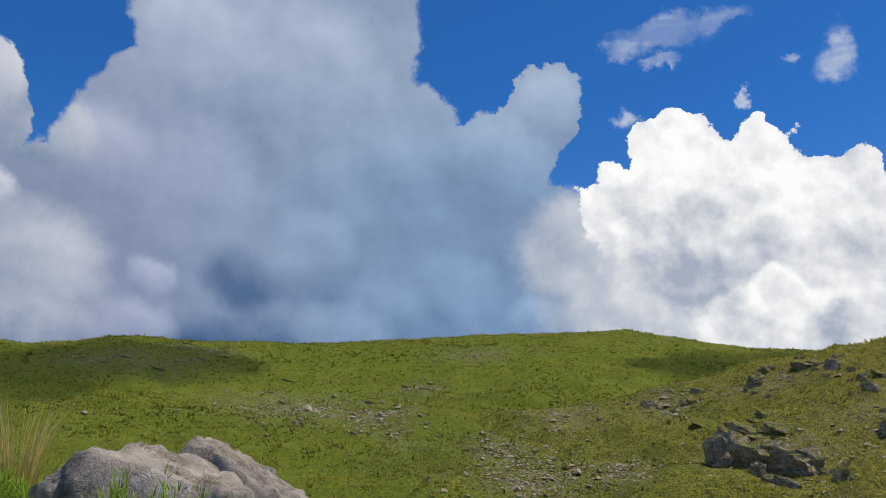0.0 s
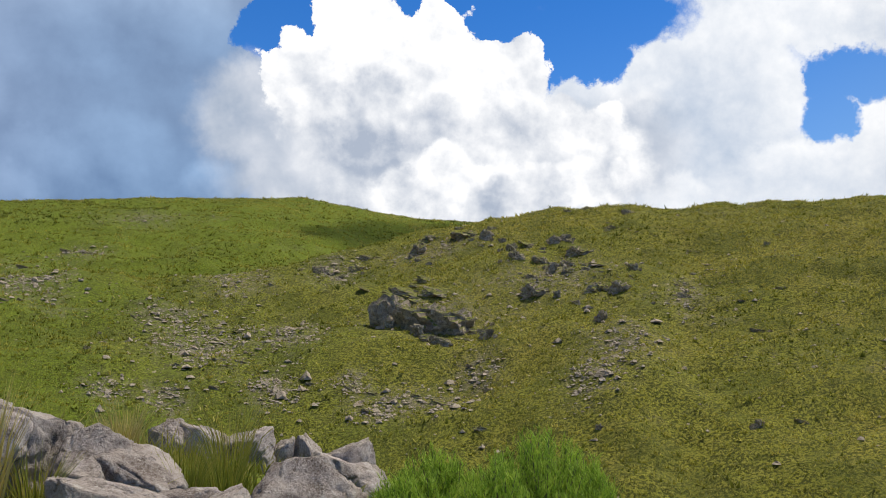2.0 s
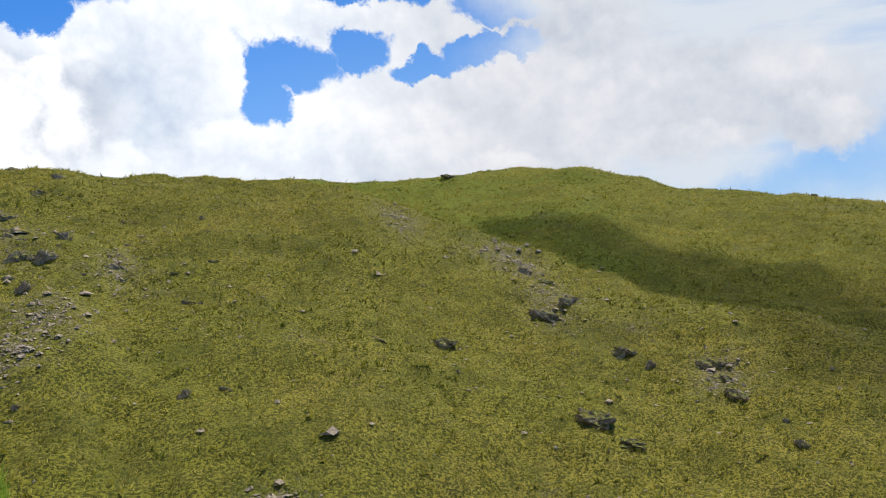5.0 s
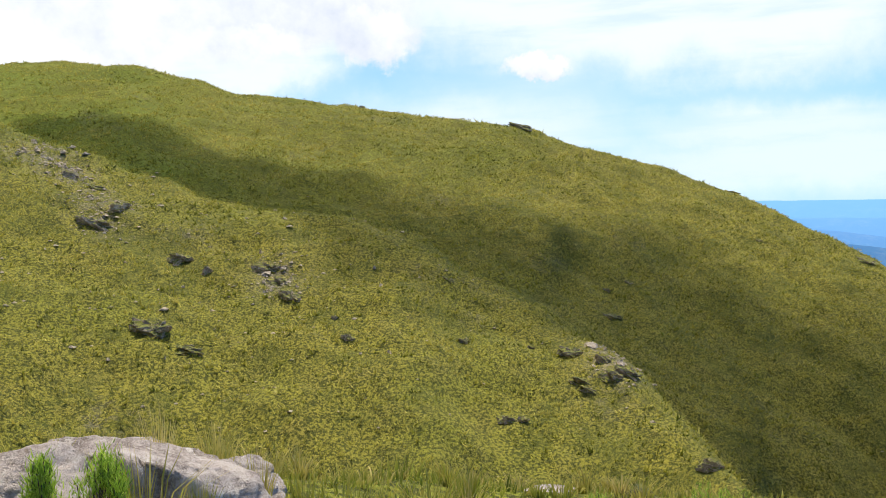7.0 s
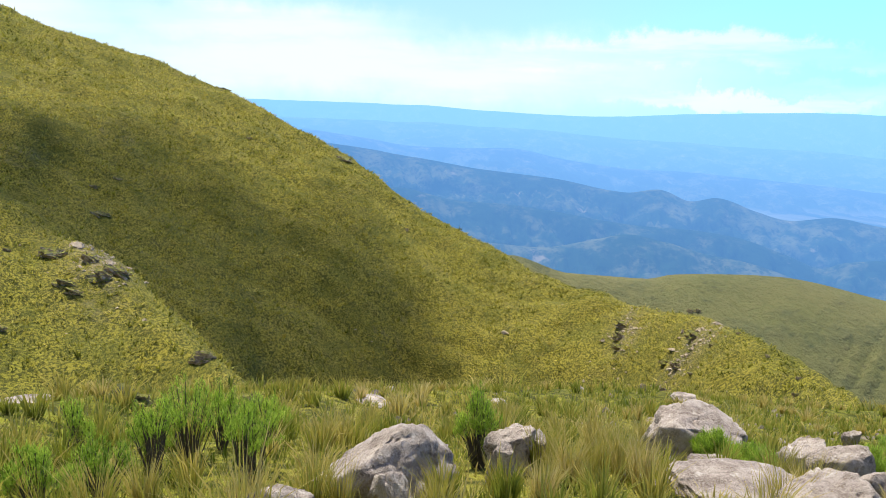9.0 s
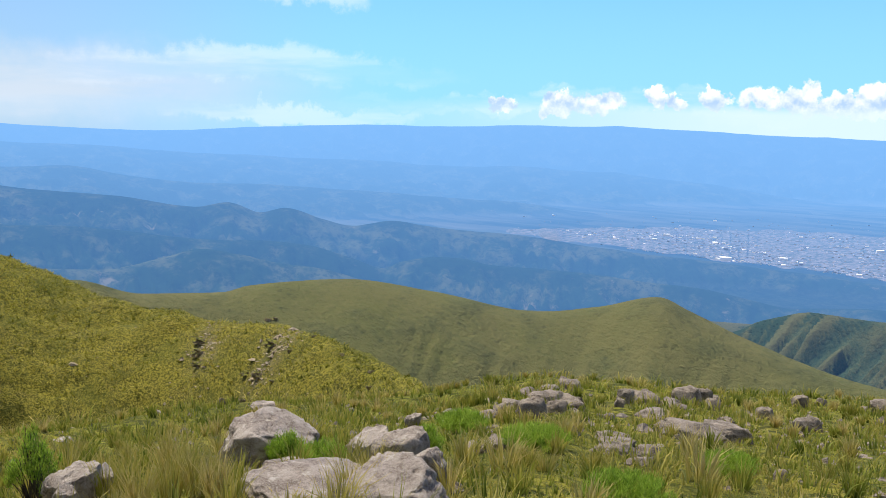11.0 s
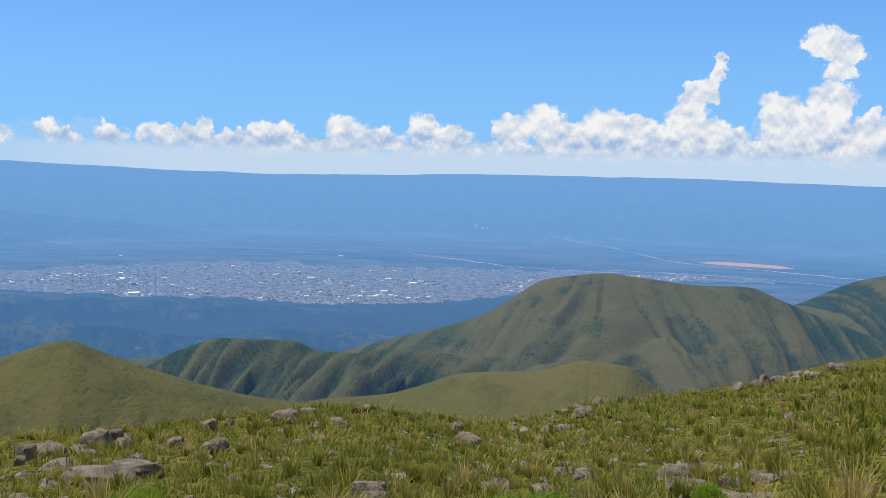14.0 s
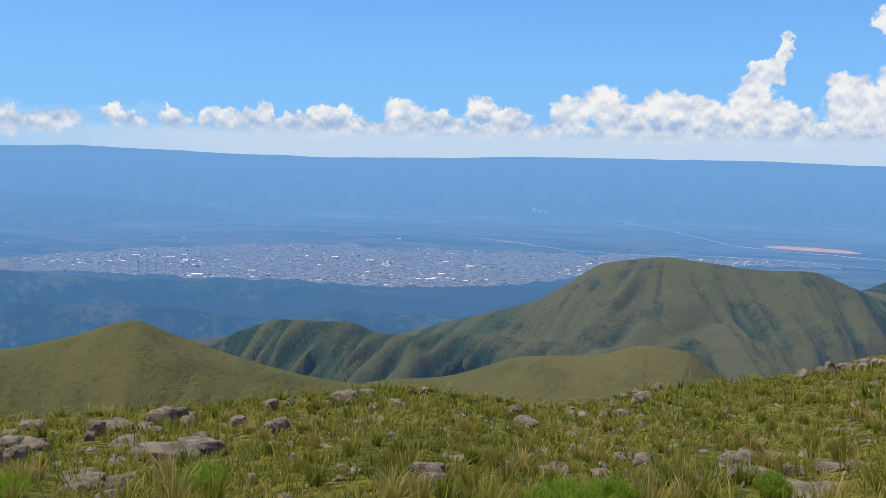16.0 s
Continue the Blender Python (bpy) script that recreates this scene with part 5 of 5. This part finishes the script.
# ================= plants =================
def leaf_material(name, tones, through=0.35, patch=0.05):
    """Grass or leaf: tones from fresh to dry, picked by each plant's own value; painted root shade takes the fresh end.
    """
    m = bpy.data.materials.new(name)
    m.use_nodes = True
    n = Net(m.node_tree)
    geo = n.t.nodes.new("ShaderNodeNewGeometry")
    tone = n.t.nodes.new("ShaderNodeAttribute")
    tone.attribute_name = "tone"
    v = n.math("ADD", n.math("MULTIPLY", tone.outputs["Fac"], 0.75), n.math("MULTIPLY", geo.outputs["Random Per Island"], 0.25))
    v = n.math("ADD", v, n.math("MULTIPLY", n.math("SUBTRACT", n.noise(geo.outputs["Position"], patch, 3), 0.5), 0.8), clamp=True)
    r = n.t.nodes.new("ShaderNodeValToRGB")
    while len(r.color_ramp.elements) < len(tones):
        r.color_ramp.elements.new(0.5)
    for i, (e, t) in enumerate(zip(r.color_ramp.elements, tones)):
        e.position, e.color = i / (len(tones) - 1), t
    n.link(v, r.inputs[0])
    d = n.t.nodes.new("ShaderNodeBsdfPrincipled")
    d.inputs["Roughness"].default_value = 0.65
    d.inputs["Specular IOR Level"].default_value = 0.2
    n.link(r.outputs[0], d.inputs["Base Color"])
    tr = n.t.nodes.new("ShaderNodeBsdfTranslucent")
    n.link(r.outputs[0], tr.inputs[0])
    x = n.t.nodes.new("ShaderNodeMixShader")
    x.inputs[0].default_value = through
    n.t.links.new(d.outputs[0], x.inputs[1])
    n.t.links.new(tr.outputs[0], x.inputs[2])
    n.t.links.new(x.outputs[0], n.t.nodes.new("ShaderNodeOutputMaterial").inputs[0])
    return m


TURF = leaf_material("hill_tussock", [rgb(0.062, 0.075, 0.009), rgb(0.255, 0.250, 0.030), rgb(0.41, 0.355, 0.060), rgb(0.52, 0.43, 0.12)], 0.30, 0.03)
BLADE = leaf_material("grass_blade", [rgb(0.085, 0.120, 0.012), rgb(0.25, 0.27, 0.034), rgb(0.42, 0.35, 0.075), rgb(0.58, 0.46, 0.18)], 0.40, 0.25)
LEAF = leaf_material("shrub_leaf", [rgb(0.085, 0.17, 0.013), rgb(0.33, 0.47, 0.050), rgb(0.58, 0.64, 0.12)], 0.45, 0.8)
BARK = material("dark_bark")
BARK[2].inputs["Roughness"].default_value = 0.9
BARK[1].link(BARK[1].mix(BARK[1].noise(place(BARK[1]), 60, 4), rgb(0.03, 0.022, 0.016), rgb(0.12, 0.095, 0.07)), BARK[2].inputs["Base Color"])
BARK = BARK[0]


def blades(name, base, tall, wide, lean, tone, mat, flat=False, seed=0):
    """Many bent blades in one mesh. base: n x 3; lean: n x 2, how far the tip hangs over, in heights."""
    g = np.random.default_rng(seed)
    count = len(base)
    a = g.uniform(0, 2 * np.pi, count)
    side = np.stack([np.cos(a), np.sin(a), np.zeros(count)], -1) * (wide * 0.5)[:, None]
    l3 = np.concatenate([lean, np.zeros((count, 1))], 1) * tall[:, None]
    up = np.zeros((count, 3))
    up[:, 2] = tall
    bend = 1 - 0.35 * np.clip((lean ** 2).sum(1), 0, 1.6)[:, None]
    mid = base + l3 * 0.38 + up * 0.62 * (0.5 + 0.5 * bend)
    tip = base + l3 + up * bend
    v = np.stack([base - side, base + side, mid - side * 0.75, mid + side * 0.75, tip], 1).reshape(-1, 3).astype(np.float32)
    t = np.array([(0, 1, 3), (0, 3, 2), (2, 3, 4)])
    if flat:
        t = np.array([(0, 1, 4)])
    f = (np.arange(count)[:, None, None] * 5 + t[None]).reshape(-1, 3).astype(np.int32)
    me = bpy.data.meshes.new(name)
    me.vertices.add(len(v))
    me.vertices.foreach_set("co", v.ravel())
    me.loops.add(f.size)
    me.loops.foreach_set("vertex_index", f.ravel())
    me.polygons.add(len(f))
    me.polygons.foreach_set("loop_start", np.arange(0, f.size, 3, dtype=np.int32))
    me.polygons.foreach_set("loop_total", np.full(len(f), 3, dtype=np.int32))
    me.update(calc_edges=True)
    at = me.attributes.new("tone", "FLOAT", "POINT")
    # tips dry and pale; roots darkened, painting the shade inside a tuft
    blade_tone = np.array([-0.30, -0.30, 0.05, 0.05, 0.35]) * (0.8 if flat else 1.0)
    at.data.foreach_set("value", (tone[:, None] + blade_tone[None]).ravel().astype(np.float32))
    me.materials.append(mat)
    return new(name, me)


def clumps(x, y, count, spread, tall, wide, droop, tone, seed):
    """Blades for clumps standing at x, y."""
    g = np.random.default_rng(seed)
    n = len(x)
    i = np.repeat(np.arange(n), count)
    a = g.uniform(0, 2 * np.pi, len(i))
    q = np.sqrt(g.uniform(0, 1, len(i)))
    bx, by = x[i] + np.cos(a) * q * spread[i], y[i] + np.sin(a) * q * spread[i]
    base = np.stack([bx, by, land(x, y)[i] - 0.02 * tall[i]], -1)
    lean = np.stack([np.cos(a), np.sin(a)], -1) * (q * droop[i] * g.uniform(0.5, 1.4, len(i)))[:, None] + g.normal(0, 0.10, (len(i), 2))
    return base, tall[i] * g.uniform(0.55, 1.1, len(i)), wide[i] * g.uniform(0.6, 1.3, len(i)), lean, tone[i]


def polar(n, az0, az1, r0, r1, power, seed):
    g = np.random.default_rng(seed)
    az = np.radians(g.uniform(az0, az1, n))
    r = r0 + (r1 - r0) * g.uniform(0, 1, n) ** power
    return r * np.sin(az), r * np.cos(az), r, g


# tussocks over the hillsides, thicker on the drier side
x, y, r, g = polar(330000, -30, 143, 46, 330, 0.60, 31)
keep = r < along(np.degrees(np.arctan2(x, y)), BACK + NOSE, 1) + 4
keep &= (grain(x, y, 9, 90) + 0.8 * grain(x, y, 2.5, 91)) > -0.85
keep &= g.uniform(0, 1, len(r)) > 0.75 * stoniness(x, y)
keep &= (r < 215) | (g.uniform(0, 1, len(r)) < 0.6)
x, y, r = x[keep], y[keep], r[keep]
s = g.lognormal(0, 0.34, len(x)) * (0.25 + 0.0007 * r)
blade_tone = np.clip(g.normal(0.40, 0.24, len(x)) + np.interp(x, [-20, 60, 120], [-0.08, 0.04, 0.14]) - 0.06 * meadow(x, y) + np.interp(np.degrees(np.arctan2(x, y)), [118, 132], [0.0, -0.14]) + 0.16 * fbm(x, y, 14, 3, 95) + 0.26 * fbm(x, y, 3.6, 2, 97), 0, 1)
tussocks = blades("hillside_tussocks", *clumps(x, y, 4, s * 0.52, s * 1.15, s * 0.40, np.full(len(x), 1.15), blade_tone, 32), TURF, True, 33)
tagged(tussocks, "short green and straw-coloured tussock grass over the hillsides", "grass", kind="stuff")

# turf round the viewpoint
x, y, r, g = polar(15000, -34, 212, 2.2, 60, 1.25, 41)
s = g.lognormal(0, 0.3, len(x)) * (0.16 + 0.004 * r)
turf = blades("turf", *clumps(x, y, 14, s * 0.9, s, 0.010 + 0.0012 * r, np.full(len(x), 0.8), np.clip(g.normal(0.42, 0.2, len(x)), 0, 1), 42), BLADE, False, 43)
tagged(turf, "short green turf round the viewpoint", "grass", kind="stuff")

# tall bunch grass
x, y, r, g = polar(1000, 55, 210, 5.0, 46, 1.0, 51)
s = g.lognormal(0, 0.25, len(x)) * np.interp(r, [8, 14, 22, 40], [0.50, 0.50, 0.34, 0.28])
bunch = blades("bunch_grass", *clumps(x, y, 60, s * 0.22, s, 0.009 + 0.0010 * r, np.full(len(x), 0.55), g.uniform(0.1, 1, len(x)), 52), BLADE, False, 53)
tagged(bunch, "tall tawny and green bunch grass between the rocks", "grass", kind="stuff")

# x, y, width, height, 1 where bare stems show
SHRUBS_A = [
    (5.73, 3.21, 0.23, 0.56, 1), (5.9, 2.9, 0.35, 0.64, 1), (10.58, -2.58, 0.72, 0.67, 1), (10.29, -1.39, 0.56, 0.85, 1), (10.07, -5.35, 0.62, 0.8, 1),
    (10.12, -2.35, 0.56, 0.7, 1), (-1.21, 5.24, 0.72, 1.3, 0), (-1.46, 4.96, 0.36, 1.22, 0), (3.07, 7.81, 0.95, 0.93, 0), (4.06, 7.69, 1.19, 1.24, 0),
    (3.36, 7.26, 0.76, 0.91, 0), (4.42, 7.5, 0.52, 1.1, 0), (2.63, 7.55, 0.57, 0.69, 0), (11.22, -1.91, 0.83, 0.87, 1), (12, -3.08, 0.75, 0.57, 1),
    (10.78, -1.45, 0.46, 0.61, 1),
]
SHRUBS_B = [
    (11.74, -2.42, 0.65, 0.69, 1), (10.07, -5.35, 0.45, 0.89, 1), (8.36, -0.18, 0.55, 0.56, 1), (9.34, -0.79, 0.62, 0.56, 1), (11.35, -0.63, 0.41, 0.6, 1),
    (9.07, -8.99, 0.7, 0.49, 0), (8.98, -11.21, 0.61, 0.61, 0), (8.09, -13.11, 1.31, 0.35, 0), (5.21, -14.48, 1.03, 0.35, 0), (11.51, -15.62, 1.19, 0.49, 0),
    (4.98, -10.25, 1.17, 0.35, 0), (9.65, -8.83, 0.56, 0.55, 0), (-0.73, -12.37, 1.35, 0.48, 0), (-1.31, -12.83, 0.94, 0.52, 0), (-3.56, -12.89, 0.49, 0.44, 0),
    (-2.75, 6.35, 0.60, 0.62, 0),
]
# x, y, width, height, how dry
TUSSOCKS_A = [
    (8.47, -6.03, 0.69, 0.74, 0.55), (8.28, -6.28, 0.63, 0.72, 0.7), (7.77, -6.12, 0.48, 0.69, 0.9), (8.31, -5.55, 0.54, 0.66, 0.75), (9.25, -5.77, 0.53, 0.71, 0.4),
    (7, -4.99, 0.56, 0.5, 0.35), (7.46, -4.28, 0.51, 0.54, 0.15), (7.12, -4.45, 0.45, 0.57, 0.95), (8.02, -2.5, 0.55, 0.75, 0.5), (7.94, -2.75, 0.4, 0.7, 0.65),
    (7.95, -0.6, 0.71, 0.66, 0.75), (7.4, -1.69, 0.68, 0.61, 0.9), (7.47, -1.29, 0.54, 0.55, 0.55), (7.56, -0.26, 0.5, 0.54, 0.3), (6.82, -7.27, 0.66, 0.73, 0.65),
    (6.79, -7.56, 0.61, 0.81, 0.85), (7.22, -3.45, 0.52, 0.52, 0.6),
]
TUSSOCKS_B = [
    (0.54, 9.76, 0.59, 0.84, 0.85), (1.09, 8.92, 0.75, 0.73, 0.3), (1.46, 9.07, 0.66, 0.77, 0.25), (-0.12, 7.77, 0.56, 0.65, 0.35), (0.72, 9.25, 0.5, 0.62, 0.4),
    (6.02, 3.51, 0.25, 0.38, 0.8), (6.28, 3.04, 0.37, 0.54, 0.3), (7.42, 2.94, 0.33, 0.62, 0.7), (7.62, 2.41, 0.29, 0.76, 0.75), (-3.57, 8.8, 0.95, 1.0, 0.88),
    (-0.45, 7.66, 0.59, 1.14, 0.95), (-0.6, 6.94, 0.54, 0.97, 0.35), (1.77, 10.75, 0.85, 0.93, 0.45), (0.6, 10.87, 0.59, 0.61, 0.8), (0.64, 9.94, 0.42, 0.85, 0.8),
    (1.23, 10.3, 0.69, 0.63, 0.35), (1.55, 9.86, 0.72, 0.69, 0.3),
]
TUSSOCKS_C = [
    (0.93, 9.12, 0.5, 0.64, 0.45), (7.42, 3.17, 0.29, 0.91, 1), (7.51, 2.7, 0.29, 0.88, 0.6), (6.45, 3.13, 0.21, 0.63, 0.3), (6.52, 2.49, 0.25, 0.57, 0.3),
    (7.63, 2.03, 0.33, 0.81, 0.35), (7.44, 1.52, 0.41, 0.79, 0.3), (8.48, -2.7, 0.48, 0.75, 0.45), (9.07, -5.86, 0.52, 0.51, 0.5), (8.32, -5.53, 0.54, 0.4, 0.8),
    (9.11, -6.51, 0.54, 0.44, 0.55), (9.81, -7.57, 0.68, 0.48, 0.6), (7.63, -8.43, 0.69, 0.65, 0.6), (7.98, -4.58, 0.5, 0.42, 0.2), (7.6, -4.82, 0.43, 0.41, 0.9),
    (8.37, -1.95, 0.56, 0.62, 0.85), (8.71, -1.09, 0.47, 0.61, 0.8),
]
TUSSOCKS_D = [
    (8.46, -4.1, 0.51, 0.55, 0.25), (8.21, -8.6, 0.65, 0.66, 0.6), (9.15, -6.74, 0.76, 0.73, 0.6), (7.29, -10.03, 0.83, 0.35, 0.8), (6.61, -12.79, 0.7, 0.35, 0.6),
    (6.38, -10.63, 0.6, 0.35, 0.7), (4.04, -15.88, 0.6, 0.35, 0.5), (2.3, -16.21, 0.6, 0.35, 0.45),
]


def part(name, mesh, parent, label=""):
    ob = new(name, mesh)
    ob.parent = parent
    return tagged(ob, label)


def blade_mesh(name, base, tall, wide, lean, tone, mat, seed, flat=False):
    ob = blades(name, base, tall, wide, lean, tone, mat, flat, seed)
    me = ob.data
    bpy.data.objects.remove(ob)
    return me


def twig_mesh(name, paths, thick):
    """Tapered three-sided twigs along paths of points."""
    vs, fs = [], []
    for path in paths:
        k = len(vs)
        for i, p in enumerate(path):
            q = thick * (1 - 0.75 * i / (len(path) - 1))
            for j in range(3):
                vs.append((p[0] + q * math.cos(j * 2.094), p[1] + q * math.sin(j * 2.094), p[2]))
        for i in range(len(path) - 1):
            for j in range(3):
                a, b = k + i * 3 + j, k + i * 3 + (j + 1) % 3
                fs.append((a, b, b + 3, a + 3))
    return tidy(name, vs, fs, BARK)


def shrub(x, y, width, tall, bare, seed):
    g = np.random.default_rng(seed)
    root = new("shrub")
    root.location = (x, y, height(x, y))
    count = int(50 + 90 * width) if not bare else int(16 + 16 * width)
    paths, base, high, lean = [], [], [], []
    for _ in range(count):
        a, q = g.uniform(0, 6.283), math.sqrt(g.uniform(0, 1))
        tip = np.array((math.cos(a) * q * width * 0.52, math.sin(a) * q * width * 0.52, tall * (1.0 - 0.42 * q * q) * g.uniform(0.72, 1.05)))
        foot = np.array((tip[0] * 0.18, tip[1] * 0.18, -0.03))
        knee = foot * 0.5 + tip * 0.5 + (0, 0, tall * 0.08)
        pts = [foot, foot * 0.6 + knee * 0.4 + g.normal(0, 0.012, 3), knee + g.normal(0, 0.02, 3), tip]
        paths.append(pts)
        leaves = 120 if not bare else 60
        u = g.uniform(0.28 if not bare else 0.70, 1.0, leaves)
        along_stem = np.where((u < 0.5)[:, None], foot + (knee - foot) * (u * 2)[:, None], knee + (tip - knee) * (u * 2 - 1)[:, None])
        puff = 0.022 + 0.03 * (1 - u)
        base.append(along_stem + g.normal(0, 1, (leaves, 3)) * puff[:, None])
        b = g.uniform(0, 6.283, leaves)
        lean.append(np.stack([np.cos(b), np.sin(b)], -1) * g.uniform(0.2, 0.9, leaves)[:, None])
        high.append(g.uniform(0.035, 0.085, leaves))
    base, high, lean = np.concatenate(base), np.concatenate(high), np.concatenate(lean)
    part("branchwork", twig_mesh("branchwork", paths, 0.007 if not bare else 0.013), root, "thin dark woody stems")
    part("foliage", blade_mesh("foliage", base, high, np.full(len(high), 0.011), lean, g.uniform(0, 1, len(high)) * 0.6 + 0.15, LEAF, seed, True), root, "fine bright green needle leaves")
    text = "leggy green shrub with dark bare stems among grass" if bare else "dense bright green shrub with needle leaves"
    return tagged(root, text, "shrub", "shrubs round the viewpoint")


def tussock(x, y, width, tall, dry, seed):
    g = np.random.default_rng(seed)
    n = 130
    a, q = g.uniform(0, 6.283, n), np.sqrt(g.uniform(0, 1, n))
    base = np.stack([np.cos(a) * q * width * 0.16, np.sin(a) * q * width * 0.16, np.full(n, -0.03)], -1)
    lean = np.stack([np.cos(a), np.sin(a)], -1) * (q * 0.45 * width / tall * g.uniform(0.4, 1.5, n))[:, None] + g.normal(0, 0.05, (n, 2))
    ob = new("grass_tussock", blade_mesh("grass_tussock", base, tall * g.uniform(0.55, 1.15, n), np.full(n, 0.011), lean, np.clip(dry + g.normal(0, 0.12, n), 0, 1), BLADE, seed))
    ob.location = (x, y, height(x, y))
    text = "tall dry reddish-straw tussock of bunch grass" if dry > 0.7 else "tall green and straw tussock of bunch grass"
    return tagged(ob, text, "grass tussock", "tussocks round the viewpoint")


for i, row in enumerate(SHRUBS_A + SHRUBS_B):
    shrub(row[0], row[1], row[2], row[3] * (1.3 if row[4] else 1.0), row[4] > 0.5, 300 + i)
for i, row in enumerate(TUSSOCKS_A + TUSSOCKS_B + TUSSOCKS_C + TUSSOCKS_D):
    tussock(*row, 400 + i)


# ================= clouds that drift over the hills =================
CLOUD = bpy.data.materials.new("cloud")
CLOUD.use_nodes = True
n = Net(CLOUD.node_tree)
milk, clear, both = n.t.nodes.new("ShaderNodeBsdfDiffuse"), n.t.nodes.new("ShaderNodeBsdfTransparent"), n.t.nodes.new("ShaderNodeMixShader")
milk.inputs[0].default_value = rgb(0.9, 0.9, 0.9)
both.inputs[0].default_value = 0.18
n.t.links.new(clear.outputs[0], both.inputs[1])
n.t.links.new(milk.outputs[0], both.inputs[2])
n.t.links.new(both.outputs[0], n.t.nodes.new("ShaderNodeOutputMaterial").inputs[0])


def cloud(line, seed, high=520.0):
    """A thin bank of cumulus between the sun and a line of places (x, y, half width) on the ground: three veils, one in the other."""
    way_up = bearing(SUN_AZ, math.cos(radians(SUN_EL)), math.sin(radians(SUN_EL)))
    keys = np.array(line, float)
    u = np.linspace(0, len(keys) - 1, 14 * len(keys))
    px, py, pr = (np.interp(u, np.arange(len(keys)), keys[:, k]) for k in range(3))
    pz = land(px, py)
    ends = np.sqrt(np.clip(1 - np.abs(np.linspace(-1, 1, len(u))) ** 9, 0.0, 1))
    bm = bmesh.new()
    for veil in (1.22, 0.98, 0.70):
        rings = []
        for i in range(len(u)):
            c = Vector((px[i], py[i], pz[i])) + way_up * (high / way_up.z)
            k = max(i, 1)
            t = Vector((px[min(k + 1, len(u) - 1)] - px[k - 1], py[min(k + 1, len(u) - 1)] - py[k - 1], 0)).normalized()
            across = Vector((t.y, -t.x, 0))
            ring = []
            for q in range(24):
                a = q * math.tau / 24
                d = across * math.cos(a) + Vector((0, 0, 0.5 * math.sin(a)))
                size = pr[i] * veil * ends[i]
                size *= 1 + 0.42 * noise.fractal(d * 0.9 + c * 0.045 + Vector((seed * 7.0, veil * 9.0, 0)), 1.0, 2.0, 4)
                ring.append(bm.verts.new(c + d * size))
            rings.append(ring)
        for one, two in zip(rings, rings[1:]):
            for q in range(24):
                bm.faces.new((one[q], one[(q + 1) % 24], two[(q + 1) % 24], two[q]))
    me = bpy.data.meshes.new("cloud")
    bm.to_mesh(me)
    bm.free()
    me.materials.append(CLOUD)
    me.polygons.foreach_set("use_smooth", np.ones(len(me.polygons), dtype=bool))
    return tagged(new("cloud", me), "small thin white cumulus drifting over the hills", "cloud", kind="structure")


cloud([(186, 112, 5), (179, 90, 9), (174, 70, 14), (168, 50, 16), (160, 34, 18), (150, 19, 23), (142, 2, 30), (140, -16, 31), (140, -33, 29), (134, -49, 26), (124, -64, 17)], 1)
cloud([(54, 236, 6), (75, 246, 12), (96, 262, 12), (126, 282, 9)], 2)
cloud([(-115, 208, 24), (-84, 222, 26), (-60, 236, 18), (-40, 241, 9)], 3)
